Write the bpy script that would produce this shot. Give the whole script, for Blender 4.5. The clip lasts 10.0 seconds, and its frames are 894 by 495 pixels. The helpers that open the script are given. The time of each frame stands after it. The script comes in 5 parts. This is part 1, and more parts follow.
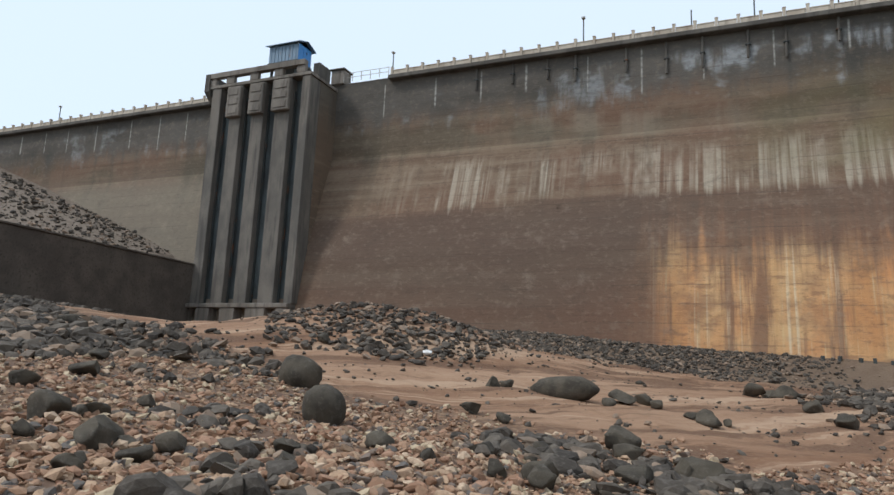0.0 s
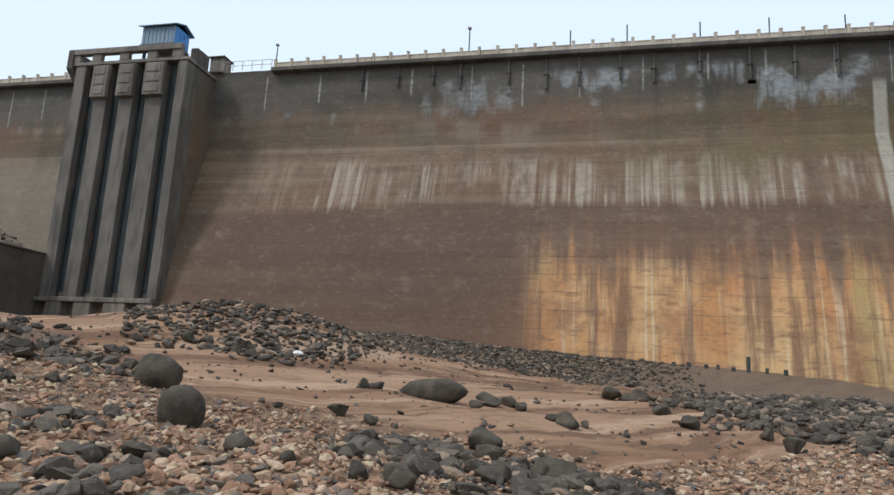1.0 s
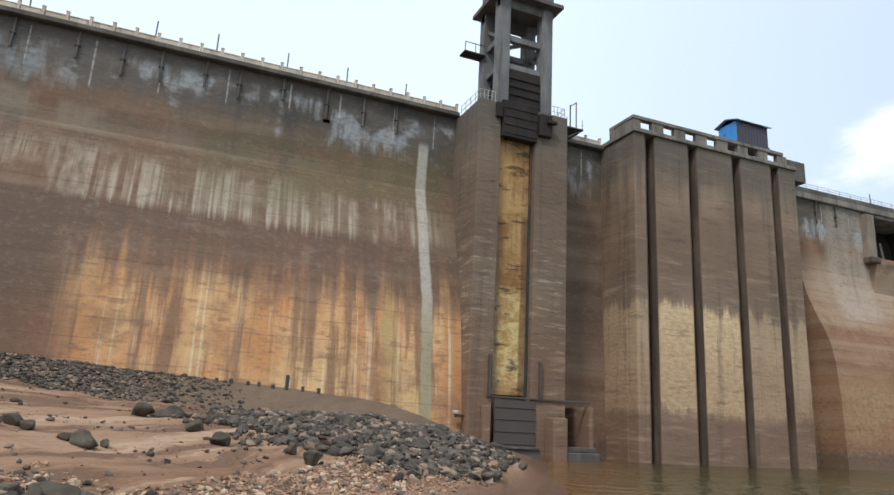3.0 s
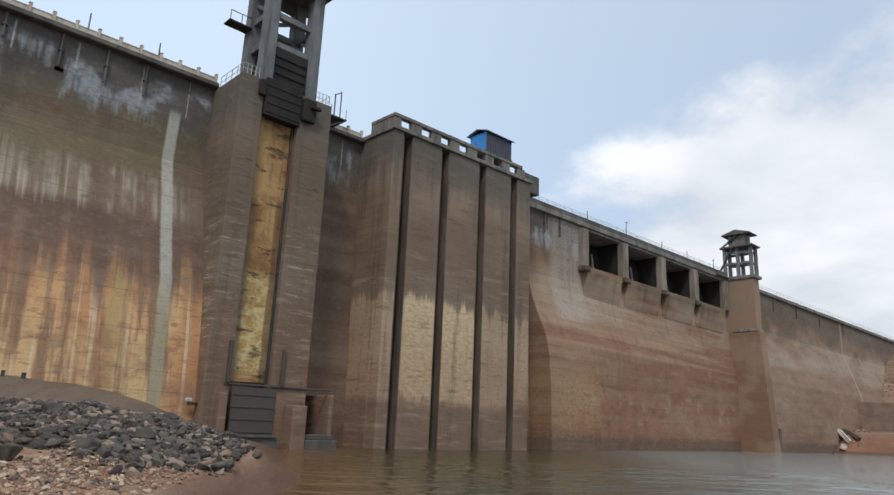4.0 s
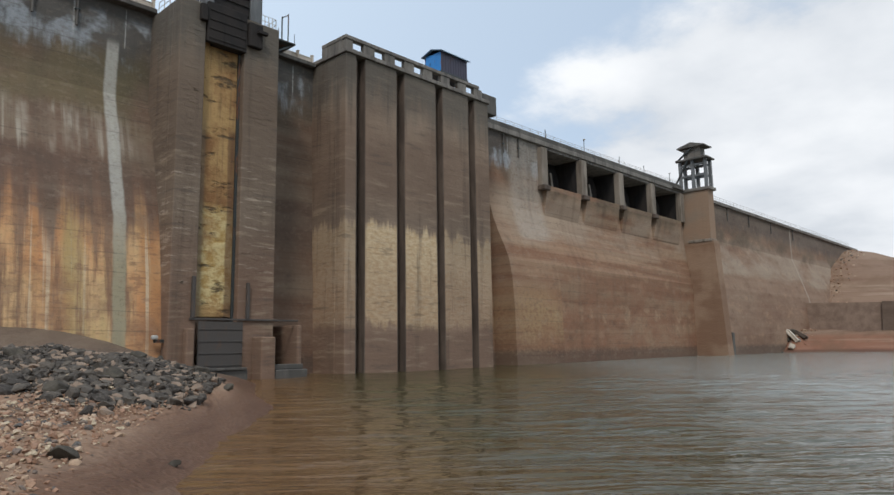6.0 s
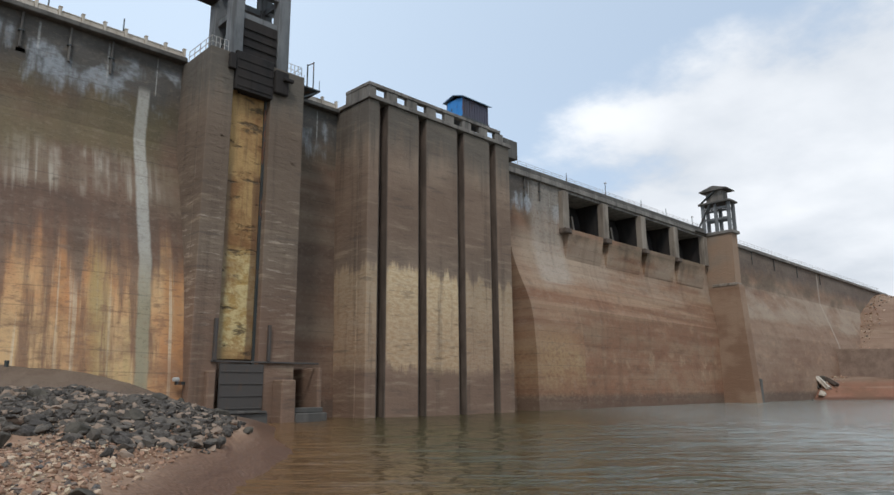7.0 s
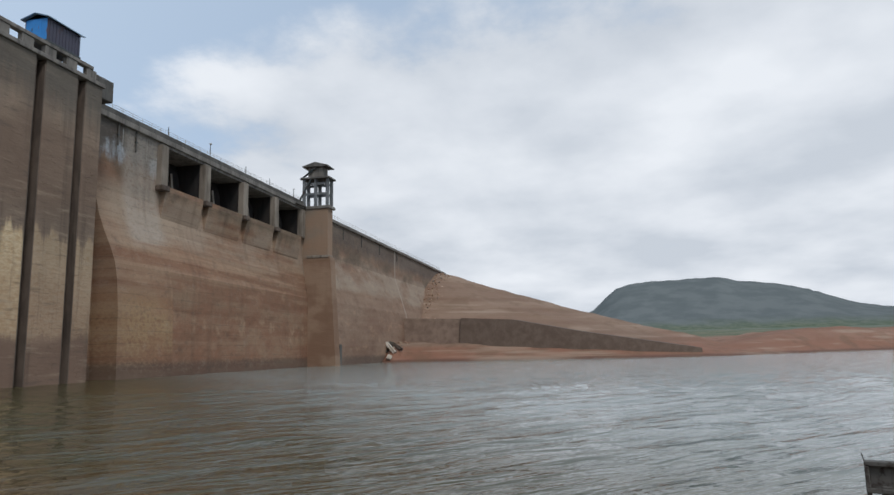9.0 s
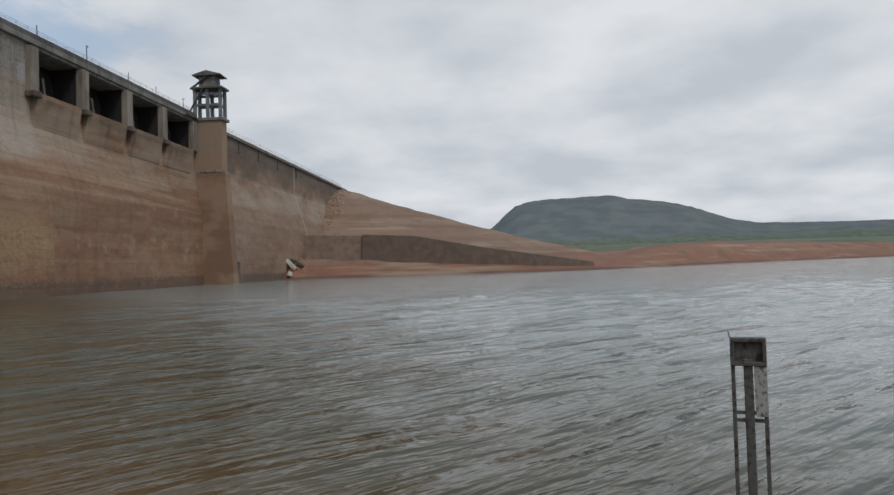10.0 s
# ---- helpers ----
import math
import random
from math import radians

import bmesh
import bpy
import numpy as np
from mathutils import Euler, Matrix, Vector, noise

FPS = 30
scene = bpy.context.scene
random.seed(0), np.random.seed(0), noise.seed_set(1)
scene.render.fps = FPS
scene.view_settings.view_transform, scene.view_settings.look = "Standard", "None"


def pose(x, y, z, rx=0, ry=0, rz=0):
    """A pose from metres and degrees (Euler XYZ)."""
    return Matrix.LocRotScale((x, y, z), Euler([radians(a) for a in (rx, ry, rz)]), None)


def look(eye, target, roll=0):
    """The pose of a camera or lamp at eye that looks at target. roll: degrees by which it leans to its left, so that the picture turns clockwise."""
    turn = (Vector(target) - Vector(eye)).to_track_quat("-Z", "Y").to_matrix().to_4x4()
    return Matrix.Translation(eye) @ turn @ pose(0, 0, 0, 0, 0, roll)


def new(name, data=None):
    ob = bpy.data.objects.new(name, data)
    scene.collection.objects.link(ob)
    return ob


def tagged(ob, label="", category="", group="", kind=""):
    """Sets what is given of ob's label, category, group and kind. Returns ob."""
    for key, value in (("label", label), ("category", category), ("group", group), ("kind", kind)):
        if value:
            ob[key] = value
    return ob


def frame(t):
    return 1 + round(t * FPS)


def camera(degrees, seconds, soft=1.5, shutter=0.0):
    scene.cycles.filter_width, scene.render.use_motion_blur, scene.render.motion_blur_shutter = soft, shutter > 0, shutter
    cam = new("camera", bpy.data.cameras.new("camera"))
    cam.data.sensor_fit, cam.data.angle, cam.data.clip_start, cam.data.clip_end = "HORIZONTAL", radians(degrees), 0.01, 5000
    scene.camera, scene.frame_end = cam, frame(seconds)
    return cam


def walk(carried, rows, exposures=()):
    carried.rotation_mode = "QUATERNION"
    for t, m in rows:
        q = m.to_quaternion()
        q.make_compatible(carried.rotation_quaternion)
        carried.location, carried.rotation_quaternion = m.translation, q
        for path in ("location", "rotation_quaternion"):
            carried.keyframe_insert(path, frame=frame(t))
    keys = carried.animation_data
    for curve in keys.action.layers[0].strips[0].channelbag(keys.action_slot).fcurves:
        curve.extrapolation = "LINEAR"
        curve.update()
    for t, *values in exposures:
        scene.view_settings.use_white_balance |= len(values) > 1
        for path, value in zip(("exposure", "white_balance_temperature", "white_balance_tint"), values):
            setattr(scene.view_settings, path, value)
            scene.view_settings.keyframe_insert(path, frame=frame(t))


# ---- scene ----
# A masonry dam seen from the drained shore of its reservoir. x runs along the dam, y towards it,
# water level is z = 0.
EYE = (0.0, 0.0, 2.55)
cam = camera(65.85, 10.0, soft=1.5)
TURNS = [(0.0, 23.2, 10.5, -2.5), (0.5, 17.9, 10.63, -2.73), (1.0, 12.88, 11.16, -2.96), (1.5, 2.35, 11.76, -2.82),
        (2.0, -8.5, 12.51, -3.75), (2.5, -16.11, 12.7, -3.4), (3.0, -23.24, 14.38, -2.94), (3.2, -28.9, 14.98, -3.58),
        (4.5, -48.71, 12.5, -0.9), (5.0, -52.64, 10.16, -0.53), (5.5, -54.59, 8.75, 0.41), (6.0, -46.55, 8.15, 0.84),
        (6.2, -45.46, 8.29, 0.02), (7.5, -45.34, 13.63, 0.67), (8.0, -54.72, 12.24, 0.38), (8.2, -61.13, 12.57, -0.16),
        (8.5, -66.68, 10.5, 0.49), (9.0, -77.45, 8.56, 1.1), (9.5, -80.03, 5.99, 1.06), (9.8, -82.6, 3.46, 1.08),
        (10.0, -85.53, 1.52, 1.74)]


def carried_at(t, yaw, pitch, roll):
    """The hand drifts to the right as the viewer turns, and sinks at the end."""
    dx = float(np.interp(t, [0, 1, 2, 3, 4.5, 10], [0, 0.12, 0.26, 0.31, 0.33, 0.33]))
    dz = float(np.interp(t, [8.5, 9, 9.5, 10], [0, 0, -0.115, -0.23]))
    yaw += math.degrees(dx / 60) * math.cos(radians(yaw)) ** 2
    return pose(EYE[0] + dx, EYE[1], EYE[2] + dz, 90 + pitch, roll, yaw)


walk(cam, [(t, carried_at(t, y, p, r)) for t, y, p, r in TURNS],
     [(0, 0.05, 6350, 10), (1.5, 0.15, 6400, 10), (2.5, 0.3, 6450, 10), (3.2, 0.2, 6400, 10), (4.5, -0.2, 6100, 10), (6.0, -0.15, 6250, 10),
      (8.0, -0.1, 6050, 10), (9.0, -0.36, 6050, 10), (10.0, -0.55, 6150, 10)])

# ---- light ----
SUN_AZ = 230.0      # degrees clockwise from +y: behind and to the left of the viewer
SUN_EL = 50.0
world = bpy.data.worlds.new("sky")
scene.world = world
world.use_nodes = True


def build_sky():
    nt = world.node_tree
    nt.nodes.clear()
    N, L = nt.nodes.new, nt.links.new
    out, bg = N("ShaderNodeOutputWorld"), N("ShaderNodeBackground")
    sky = N("ShaderNodeTexSky")
    sky.sky_type, sky.sun_disc = "NISHITA", False
    sky.sun_elevation, sky.sun_rotation = radians(SUN_EL), radians(SUN_AZ)
    sky.air_density, sky.dust_density, sky.ozone_density = 1.0, 1.0, 1.6
    tc = N("ShaderNodeTexCoord")
    sep = N("ShaderNodeSeparateXYZ")
    L(tc.outputs["Generated"], sep.inputs[0])

    def math_node(op, a, b, clamp=False):
        n = N("ShaderNodeMath")
        n.operation, n.use_clamp = op, clamp
        for i, v in enumerate((a, b)):
            if isinstance(v, (int, float)):
                n.inputs[i].default_value = v
            elif v is not None:
                L(v, n.inputs[i])
        return n.outputs[0]

    # clouds lie on a flat layer: the direction is divided by its height
    h = math_node("ADD", math_node("MAXIMUM", sep.outputs[2], 0.0), 0.22)
    comb = N("ShaderNodeCombineXYZ")
    L(math_node("DIVIDE", sep.outputs[0], h), comb.inputs[0])
    L(math_node("DIVIDE", sep.outputs[1], h), comb.inputs[1])
    big = N("ShaderNodeTexNoise")
    big.inputs["Scale"].default_value, big.inputs["Detail"].default_value = 0.85, 9.0
    big.inputs["Roughness"].default_value = 0.6
    L(comb.outputs[0], big.inputs["Vector"])
    fine = N("ShaderNodeTexNoise")
    fine.inputs["Scale"].default_value, fine.inputs["Detail"].default_value = 1.7, 8.0
    L(comb.outputs[0], fine.inputs["Vector"])
    # more cloud to the right of the dam's axis and towards the horizon
    side = N("ShaderNodeMapRange")
    side.inputs[1].default_value, side.inputs[2].default_value = 0.69, 0.86
    side.inputs[3].default_value, side.inputs[4].default_value = -0.17, 0.15
    L(sep.outputs[0], side.inputs[0])
    low = math_node("MULTIPLY", math_node("SUBTRACT", 0.3, sep.outputs[2]), 0.55)
    cover = math_node("ADD", math_node("ADD", big.outputs[0], side.outputs[0]), low)
    ramp = N("ShaderNodeMapRange")
    ramp.interpolation_type = "SMOOTHSTEP"
    ramp.inputs[1].default_value, ramp.inputs[2].default_value = 0.46, 0.60
    L(cover, ramp.inputs[0])
    shade = N("ShaderNodeMapRange")
    shade.inputs[1].default_value, shade.inputs[2].default_value = 0.38, 0.66
    shade.inputs[3].default_value, shade.inputs[4].default_value = 0.0, 1.0
    L(fine.outputs[0], shade.inputs[0])
    cloud = N("ShaderNodeMix")
    cloud.data_type = "RGBA"
    cloud.inputs[6].default_value = (7.8, 8.1, 8.4, 1)
    cloud.inputs[7].default_value = (11.0, 11.0, 10.9, 1)
    L(shade.outputs[0], cloud.inputs[0])
    haze = N("ShaderNodeMix")
    haze.data_type = "RGBA"
    haze.inputs[7].default_value = (8.5, 9.9, 11.3, 1)
    veil = N("ShaderNodeMapRange")
    veil.inputs[1].default_value, veil.inputs[2].default_value = 0.35, 0.85
    veil.inputs[3].default_value, veil.inputs[4].default_value = 0.86, 0.58
    L(sep.outputs[0], veil.inputs[0])
    L(veil.outputs[0], haze.inputs[0])
    L(sky.outputs[0], haze.inputs[6])
    mix = N("ShaderNodeMix")
    mix.data_type = "RGBA"
    L(ramp.outputs[0], mix.inputs[0])
    L(haze.outputs[2], mix.inputs[6])
    L(cloud.outputs[2], mix.inputs[7])
    L(mix.outputs[2], bg.inputs[0])
    bg.inputs[1].default_value = 0.1
    L(bg.outputs[0], out.inputs[0])


build_sky()
sun_data = bpy.data.lights.new("sun", "SUN")
sun_data.energy, sun_data.angle, sun_data.color = 1.9, radians(10.0), (1.0, 0.95, 0.88)
sun = new("sun", sun_data)
_a, _e = radians(SUN_AZ), radians(SUN_EL)
sun.matrix_world = look((300 * math.sin(_a) * math.cos(_e), 300 * math.cos(_a) * math.cos(_e), 300 * math.sin(_e)), (0, 0, 0))

# ---- materials ----


class Nodes:
    """A short hand for node materials in world metres."""

    def __init__(self, name, rough=0.85, metal=0.0, spec=0.3):
        self.mat = bpy.data.materials.new(name)
        self.mat.use_nodes = True
        self.nt = self.mat.node_tree
        self.bsdf = self.nt.nodes["Principled BSDF"]
        self.bsdf.inputs["Roughness"].default_value = rough
        self.bsdf.inputs["Metallic"].default_value = metal
        self.bsdf.inputs["Specular IOR Level"].default_value = spec
        self.geo = self.nt.nodes.new("ShaderNodeNewGeometry")
        self.pos = self.geo.outputs["Position"]
        sep = self.nt.nodes.new("ShaderNodeSeparateXYZ")
        self.link(self.pos, sep.inputs[0])
        self.x, self.y, self.z = sep.outputs

    def link(self, a, b):
        if isinstance(a, (int, float)):
            b.default_value = a
        elif isinstance(a, tuple):
            b.default_value = a if len(a) == 4 else (*a, 1)
        else:
            self.nt.links.new(a, b)

    def noise(self, scale, stretch=(1, 1, 1), detail=4, rough=0.55, vec=None, shift=(0, 0, 0)):
        mp = self.nt.nodes.new("ShaderNodeMapping")
        mp.inputs["Scale"].default_value = stretch
        mp.inputs["Location"].default_value = shift
        self.link(vec or self.pos, mp.inputs[0])
        n = self.nt.nodes.new("ShaderNodeTexNoise")
        n.inputs["Scale"].default_value, n.inputs["Detail"].default_value = scale, detail
        n.inputs["Roughness"].default_value = rough
        self.link(mp.outputs[0], n.inputs["Vector"])
        return n.outputs[0]

    def cells(self, scale, stretch=(1, 1, 1), feature="F1", out="Distance"):
        mp = self.nt.nodes.new("ShaderNodeMapping")
        mp.inputs["Scale"].default_value = stretch
        self.link(self.pos, mp.inputs[0])
        n = self.nt.nodes.new("ShaderNodeTexVoronoi")
        n.feature = feature
        n.inputs["Scale"].default_value = scale
        self.link(mp.outputs[0], n.inputs["Vector"])
        return n.outputs[out]

    def ramp(self, v, a, b, lo=0.0, hi=1.0, smooth=True):
        n = self.nt.nodes.new("ShaderNodeMapRange")
        n.interpolation_type = "SMOOTHSTEP" if smooth else "LINEAR"
        self.link(v, n.inputs[0])
        for i, q in enumerate((a, b, lo, hi)):
            self.link(q, n.inputs[i + 1])
        return n.outputs[0]

    def op(self, kind, a, b=0.0):
        n = self.nt.nodes.new("ShaderNodeMath")
        n.operation = kind
        self.link(a, n.inputs[0])
        self.link(b, n.inputs[1])
        return n.outputs[0]

    def mul(self, *v):
        r = v[0]
        for q in v[1:]:
            r = self.op("MULTIPLY", r, q)
        return r

    def add(self, *v):
        r = v[0]
        for q in v[1:]:
            r = self.op("ADD", r, q)
        return r

    def band(self, v, a, b, soft):
        return self.mul(self.ramp(v, a - soft, a + soft), self.ramp(v, b - soft, b + soft, 1.0, 0.0))

    def mix(self, f, a, b):
        n = self.nt.nodes.new("ShaderNodeMix")
        n.data_type = "RGBA"
        n.clamp_factor = True
        self.link(f, n.inputs[0])
        self.link(a, n.inputs[6])
        self.link(b, n.inputs[7])
        return n.outputs[2]

    def tone(self, c, sat, val):
        n = self.nt.nodes.new("ShaderNodeHueSaturation")
        n.inputs["Saturation"].default_value, n.inputs["Value"].default_value = sat, val
        self.link(c, n.inputs["Color"])
        return n.outputs[0]

    def island(self):
        """A chance value for each loose stone, joined or single."""
        return self.op("FRACT", self.add(self.geo.outputs["Random Per Island"], self.rand()))

    def rand(self):
        return self.nt.nodes.new("ShaderNodeObjectInfo").outputs["Random"]

    def done(self, colour, bump=None, depth=0.02, strength=0.6, rough=None):
        self.link(colour, self.bsdf.inputs["Base Color"])
        if rough is not None:
            self.link(rough, self.bsdf.inputs["Roughness"])
        if bump is not None:
            b = self.nt.nodes.new("ShaderNodeBump")
            b.inputs["Strength"].default_value, b.inputs["Distance"].default_value = strength, depth
            self.link(bump, b.inputs["Height"])
            self.link(b.outputs[0], self.bsdf.inputs["Normal"])
        return self.mat


def dam_wall_material():
    n = Nodes("stained_masonry", 0.9)
    wide = n.noise(0.07, (1, 1, 2.0), 5)
    fine = n.noise(1.6, (1, 1, 1.6), 6, 0.65)
    streak = n.noise(1.0, (1.1, 0, 0.045), 3, 0.55)
    streak2 = n.noise(1.0, (0.42, 0, 0.03), 3, 0.55, shift=(7, 3, 1))
    thin = n.noise(1.0, (2.6, 0, 0.04), 3, 0.55, shift=(3, 1, 5))
    layer = n.noise(1.0, (0.03, 0.03, 0.75), 4, 0.6)
    zj = n.add(n.z, n.mul(n.add(streak, -0.5), 3.5), n.mul(n.add(wide, -0.5), 3.0), n.mul(n.add(thin, -0.5), 3.0))
    zl = n.add(n.z, n.mul(n.add(layer, -0.5), 3.0), n.mul(n.add(n.noise(0.05), -0.5), 5.0))
    # ground tone: brown with redder and greyer layers
    col = n.mix(n.ramp(layer, 0.35, 0.65), (0.145, 0.098, 0.068), (0.225, 0.168, 0.120))
    col = n.mix(n.mul(n.ramp(wide, 0.42, 0.64), 0.7), col, (0.172, 0.104, 0.072))
    col = n.mix(n.mul(n.ramp(streak2, 0.52, 0.66), n.ramp(n.z, 10, 24), 0.4), col, (0.085, 0.070, 0.052))
    col = n.mix(n.mul(n.band(zl, 13.2, 17.8, 1.0), n.ramp(n.x, 90, 60), 0.55), col, (0.120, 0.082, 0.062))
    col = n.mix(n.mul(n.band(zl, 5.0, 17.6, 1.2), n.ramp(n.add(n.x, n.mul(n.add(wide, -0.5), 14)), -1, -10), n.ramp(n.x, -41, -37), 0.7), col, (0.112, 0.078, 0.060))
    # reddish lower wall
    col = n.mix(n.mul(n.ramp(zl, 12.0, 5.0), 0.4), col, (0.225, 0.120, 0.078))
    # left of the intake the face is grey
    col = n.mix(n.mul(n.ramp(n.x, -40.5, -44.0), n.ramp(zl, 27, 22), 0.75), col, (0.185, 0.165, 0.130))
    # far wall beyond the spillway: even, pinkish brown
    col = n.mix(n.mul(n.ramp(n.x, 64, 76), 0.7), col, n.mix(n.ramp(layer, 0.4, 0.6), (0.262, 0.138, 0.082), (0.330, 0.208, 0.130)))
    col = n.mix(n.mul(n.ramp(n.x, 137, 139), 0.65), col, n.mix(n.ramp(n.noise(0.05, (1, 1, 2), 5, 0.6), 0.4, 0.6), (0.195, 0.125, 0.088), (0.255, 0.180, 0.130)))
    stain = n.noise(0.14, (1, 0, 2.2), 6, 0.66, shift=(2, 0, 4))
    col = n.mix(n.mul(n.ramp(stain, 0.54, 0.66), n.ramp(n.x, 68, 76), 0.55), col, (0.150, 0.082, 0.052))
    col = n.mix(n.mul(n.ramp(stain, 0.46, 0.36), n.ramp(n.x, 68, 76), 0.4), col, (0.385, 0.255, 0.165))
    # pale lime bloom, in hanging curtains
    pale = n.mul(n.band(zj, 18.8, 22.8, 0.7), n.ramp(n.add(n.mul(thin, 0.45), n.mul(streak, 0.55)), 0.42, 0.58), n.ramp(n.noise(0.22, (1, 0, 0.5), 4, 0.6, shift=(8, 0, 3)), 0.42, 0.58, 0.05, 1.0), n.ramp(n.x, -36, -22), n.ramp(n.x, 26, 20))
    col = n.mix(n.mul(pale, 0.78), col, (0.46, 0.405, 0.32))
    pale2 = n.mul(n.band(zl, 24.4, 26.6, 0.7), n.ramp(streak2, 0.42, 0.6), n.ramp(n.x, -30, -20), n.ramp(n.x, 4, -4))
    col = n.mix(n.mul(pale2, 0.38), col, (0.36, 0.31, 0.24))
    mesh_far = n.mul(n.band(zl, 17.5, 25.5, 1.2), n.ramp(n.x, 70, 76), n.ramp(wide, 0.35, 0.55))
    col = n.mix(n.mul(mesh_far, 0.42), col, (0.40, 0.34, 0.26))
    # green grey algae tint
    col = n.mix(n.mul(n.band(zl, 20, 28, 2), n.ramp(n.x, -6, 10), n.ramp(n.x, 30, 24), n.ramp(n.noise(0.12, (1, 1, 1), 3, 0.5, shift=(5, 5, 5)), 0.4, 0.6), 0.5), col, (0.150, 0.135, 0.070))
    # blue grey damp zone under the parapet with white seepage
    top = n.ramp(n.add(n.z, n.mul(n.add(streak2, -0.5), 5.0), n.mul(n.add(fine, -0.5), 3)), 26.6, 29.6)
    top = n.mul(top, n.ramp(n.x, 136, 134, 0.7, 1.0))
    col = n.mix(n.mul(top, 0.85), col, n.mix(n.ramp(wide, 0.35, 0.65), (0.052, 0.052, 0.048), (0.108, 0.106, 0.096)))
    col = n.mix(n.mul(n.band(n.add(n.z, n.mul(n.add(streak2, -0.5), 6)), 24.5, 28.0, 1.2), n.ramp(wide, 0.55, 0.42), 0.5), col, (0.085, 0.080, 0.058))
    seep = n.mul(n.ramp(n.x, 136, 134), n.ramp(n.add(n.z, n.mul(n.add(streak, -0.5), 5.0)), 27.0, 28.4), n.ramp(n.x, -22, 4, 0.5, 1.0), n.ramp(n.z, 32.0, 31.0), n.ramp(n.noise(0.16, (1, 0, 1.3), 4, 0.6, shift=(1, 8, 2)), 0.47, 0.56), n.ramp(fine, 0.3, 0.6, 0.4, 1.0))
    col = n.mix(n.mul(seep, n.ramp(n.noise(0.5, (1, 0, 0.25), 4, 0.6, shift=(9, 0, 0)), 0.42, 0.58), 0.68), col, (0.40, 0.425, 0.44))
    # yellow ochre stain near the ground with jagged hanging top
    drip = n.noise(1.0, (0.75, 0, 0.01), 3, 0.55, shift=(2, 9, 0))
    mid = n.noise(0.42, (1, 0, 1.2), 5, 0.6, shift=(4, 0, 2))
    zy = n.add(n.z, n.mul(n.add(drip, -0.5), 15.0), n.mul(n.add(thin, -0.5), 3.0), n.mul(n.add(mid, -0.5), 2.5))
    yel = n.mul(n.ramp(zy, 14.4, 10.6), n.ramp(n.add(n.x, n.mul(n.add(streak2, -0.5), 8)), -8.0, -3.0), n.ramp(n.x, 25.4, 24.9))
    gap = n.noise(1.0, (0.62, 0, 0.05), 5, 0.62, shift=(11, 4, 2))
    mark = n.noise(1.0, (0.5, 0, 1.9), 4, 0.6, shift=(5, 0, 9))
    yel = n.mul(yel, n.ramp(gap, 0.60, 0.47, 0.12, 1.0), n.ramp(mid, 0.28, 0.5, 0.45, 1.0), n.ramp(mark, 0.64, 0.54, 0.45, 1.0))
    yel = n.mul(yel, n.ramp(n.noise(0.17, (1, 0, 1.5), 5, 0.62, shift=(14, 0, 6)), 0.36, 0.52, 0.42, 1.0))
    ycol = n.mix(n.ramp(n.noise(0.16, (1, 0, 0.6), 4), 0.38, 0.62), (0.60, 0.300, 0.145), (0.68, 0.450, 0.240))
    ycol = n.mix(n.mul(n.ramp(streak2, 0.5, 0.66), 0.6), ycol, (0.47, 0.255, 0.120))
    ycol = n.mix(n.mul(n.ramp(thin, 0.54, 0.72), n.ramp(mid, 0.4, 0.6), 0.7), ycol, (0.68, 0.58, 0.36))
    col = n.mix(n.mul(n.ramp(zy, 17.5, 11.5), n.ramp(n.x, -10, -3), n.ramp(n.x, 25.4, 24.9), 0.45), col, (0.275, 0.150, 0.095))
    col = n.mix(n.mul(yel, 0.92), col, ycol)
    lime = n.mul(yel, n.ramp(n.noise(1.0, (1.9, 0, 0.035), 3, 0.5, shift=(1, 2, 8)), 0.60, 0.68))
    col = n.mix(n.mul(lime, 0.75), col, (0.66, 0.56, 0.40))
    olive = n.mul(yel, n.ramp(n.x, 4, 12), n.ramp(n.noise(0.3, (1.2, 0, 0.15), 3, shift=(6, 0, 0)), 0.52, 0.66))
    col = n.mix(n.mul(olive, 0.5), col, (0.40, 0.35, 0.16))
    # white drips from the road drains
    dr = n.op("FRACT", n.mul(n.add(n.x, n.mul(n.add(n.noise(0.06, (1, 0, 0)), -0.5), 9.0)), 0.19))
    dl = n.mul(n.ramp(n.x, 136, 134), n.band(dr, 0.485, 0.512, 0.012), n.ramp(n.add(n.z, n.mul(n.add(wide, -0.5), 7)), 29.0, 29.6), n.ramp(n.z, 32.6, 32.2))
    col = n.mix(n.mul(dl, n.ramp(fine, 0.3, 0.6), 0.7), col, (0.50, 0.49, 0.45))
    far_y = n.mul(n.band(n.add(zl, n.mul(n.add(fine, -0.5), 5)), 2.6, 9.5, 2.2), n.ramp(n.x, 68, 76), n.ramp(n.x, 83.1, 82.6), n.ramp(fine, 0.3, 0.55))
    col = n.mix(n.mul(far_y, 0.5), col, (0.44, 0.31, 0.16))
    rust = n.mul(n.ramp(n.x, 72, 84), n.ramp(n.x, 134, 132), n.ramp(zl, 16, 9), n.ramp(n.noise(0.18, (1, 0, 1.6), 5, 0.6, shift=(0, 0, 7)), 0.4, 0.6))
    col = n.mix(n.mul(rust, 0.5), col, (0.255, 0.125, 0.076))
    runs = n.mul(n.ramp(n.x, 72, 84), n.ramp(n.x, 134, 132), n.ramp(streak2, 0.5, 0.64), 0.25)
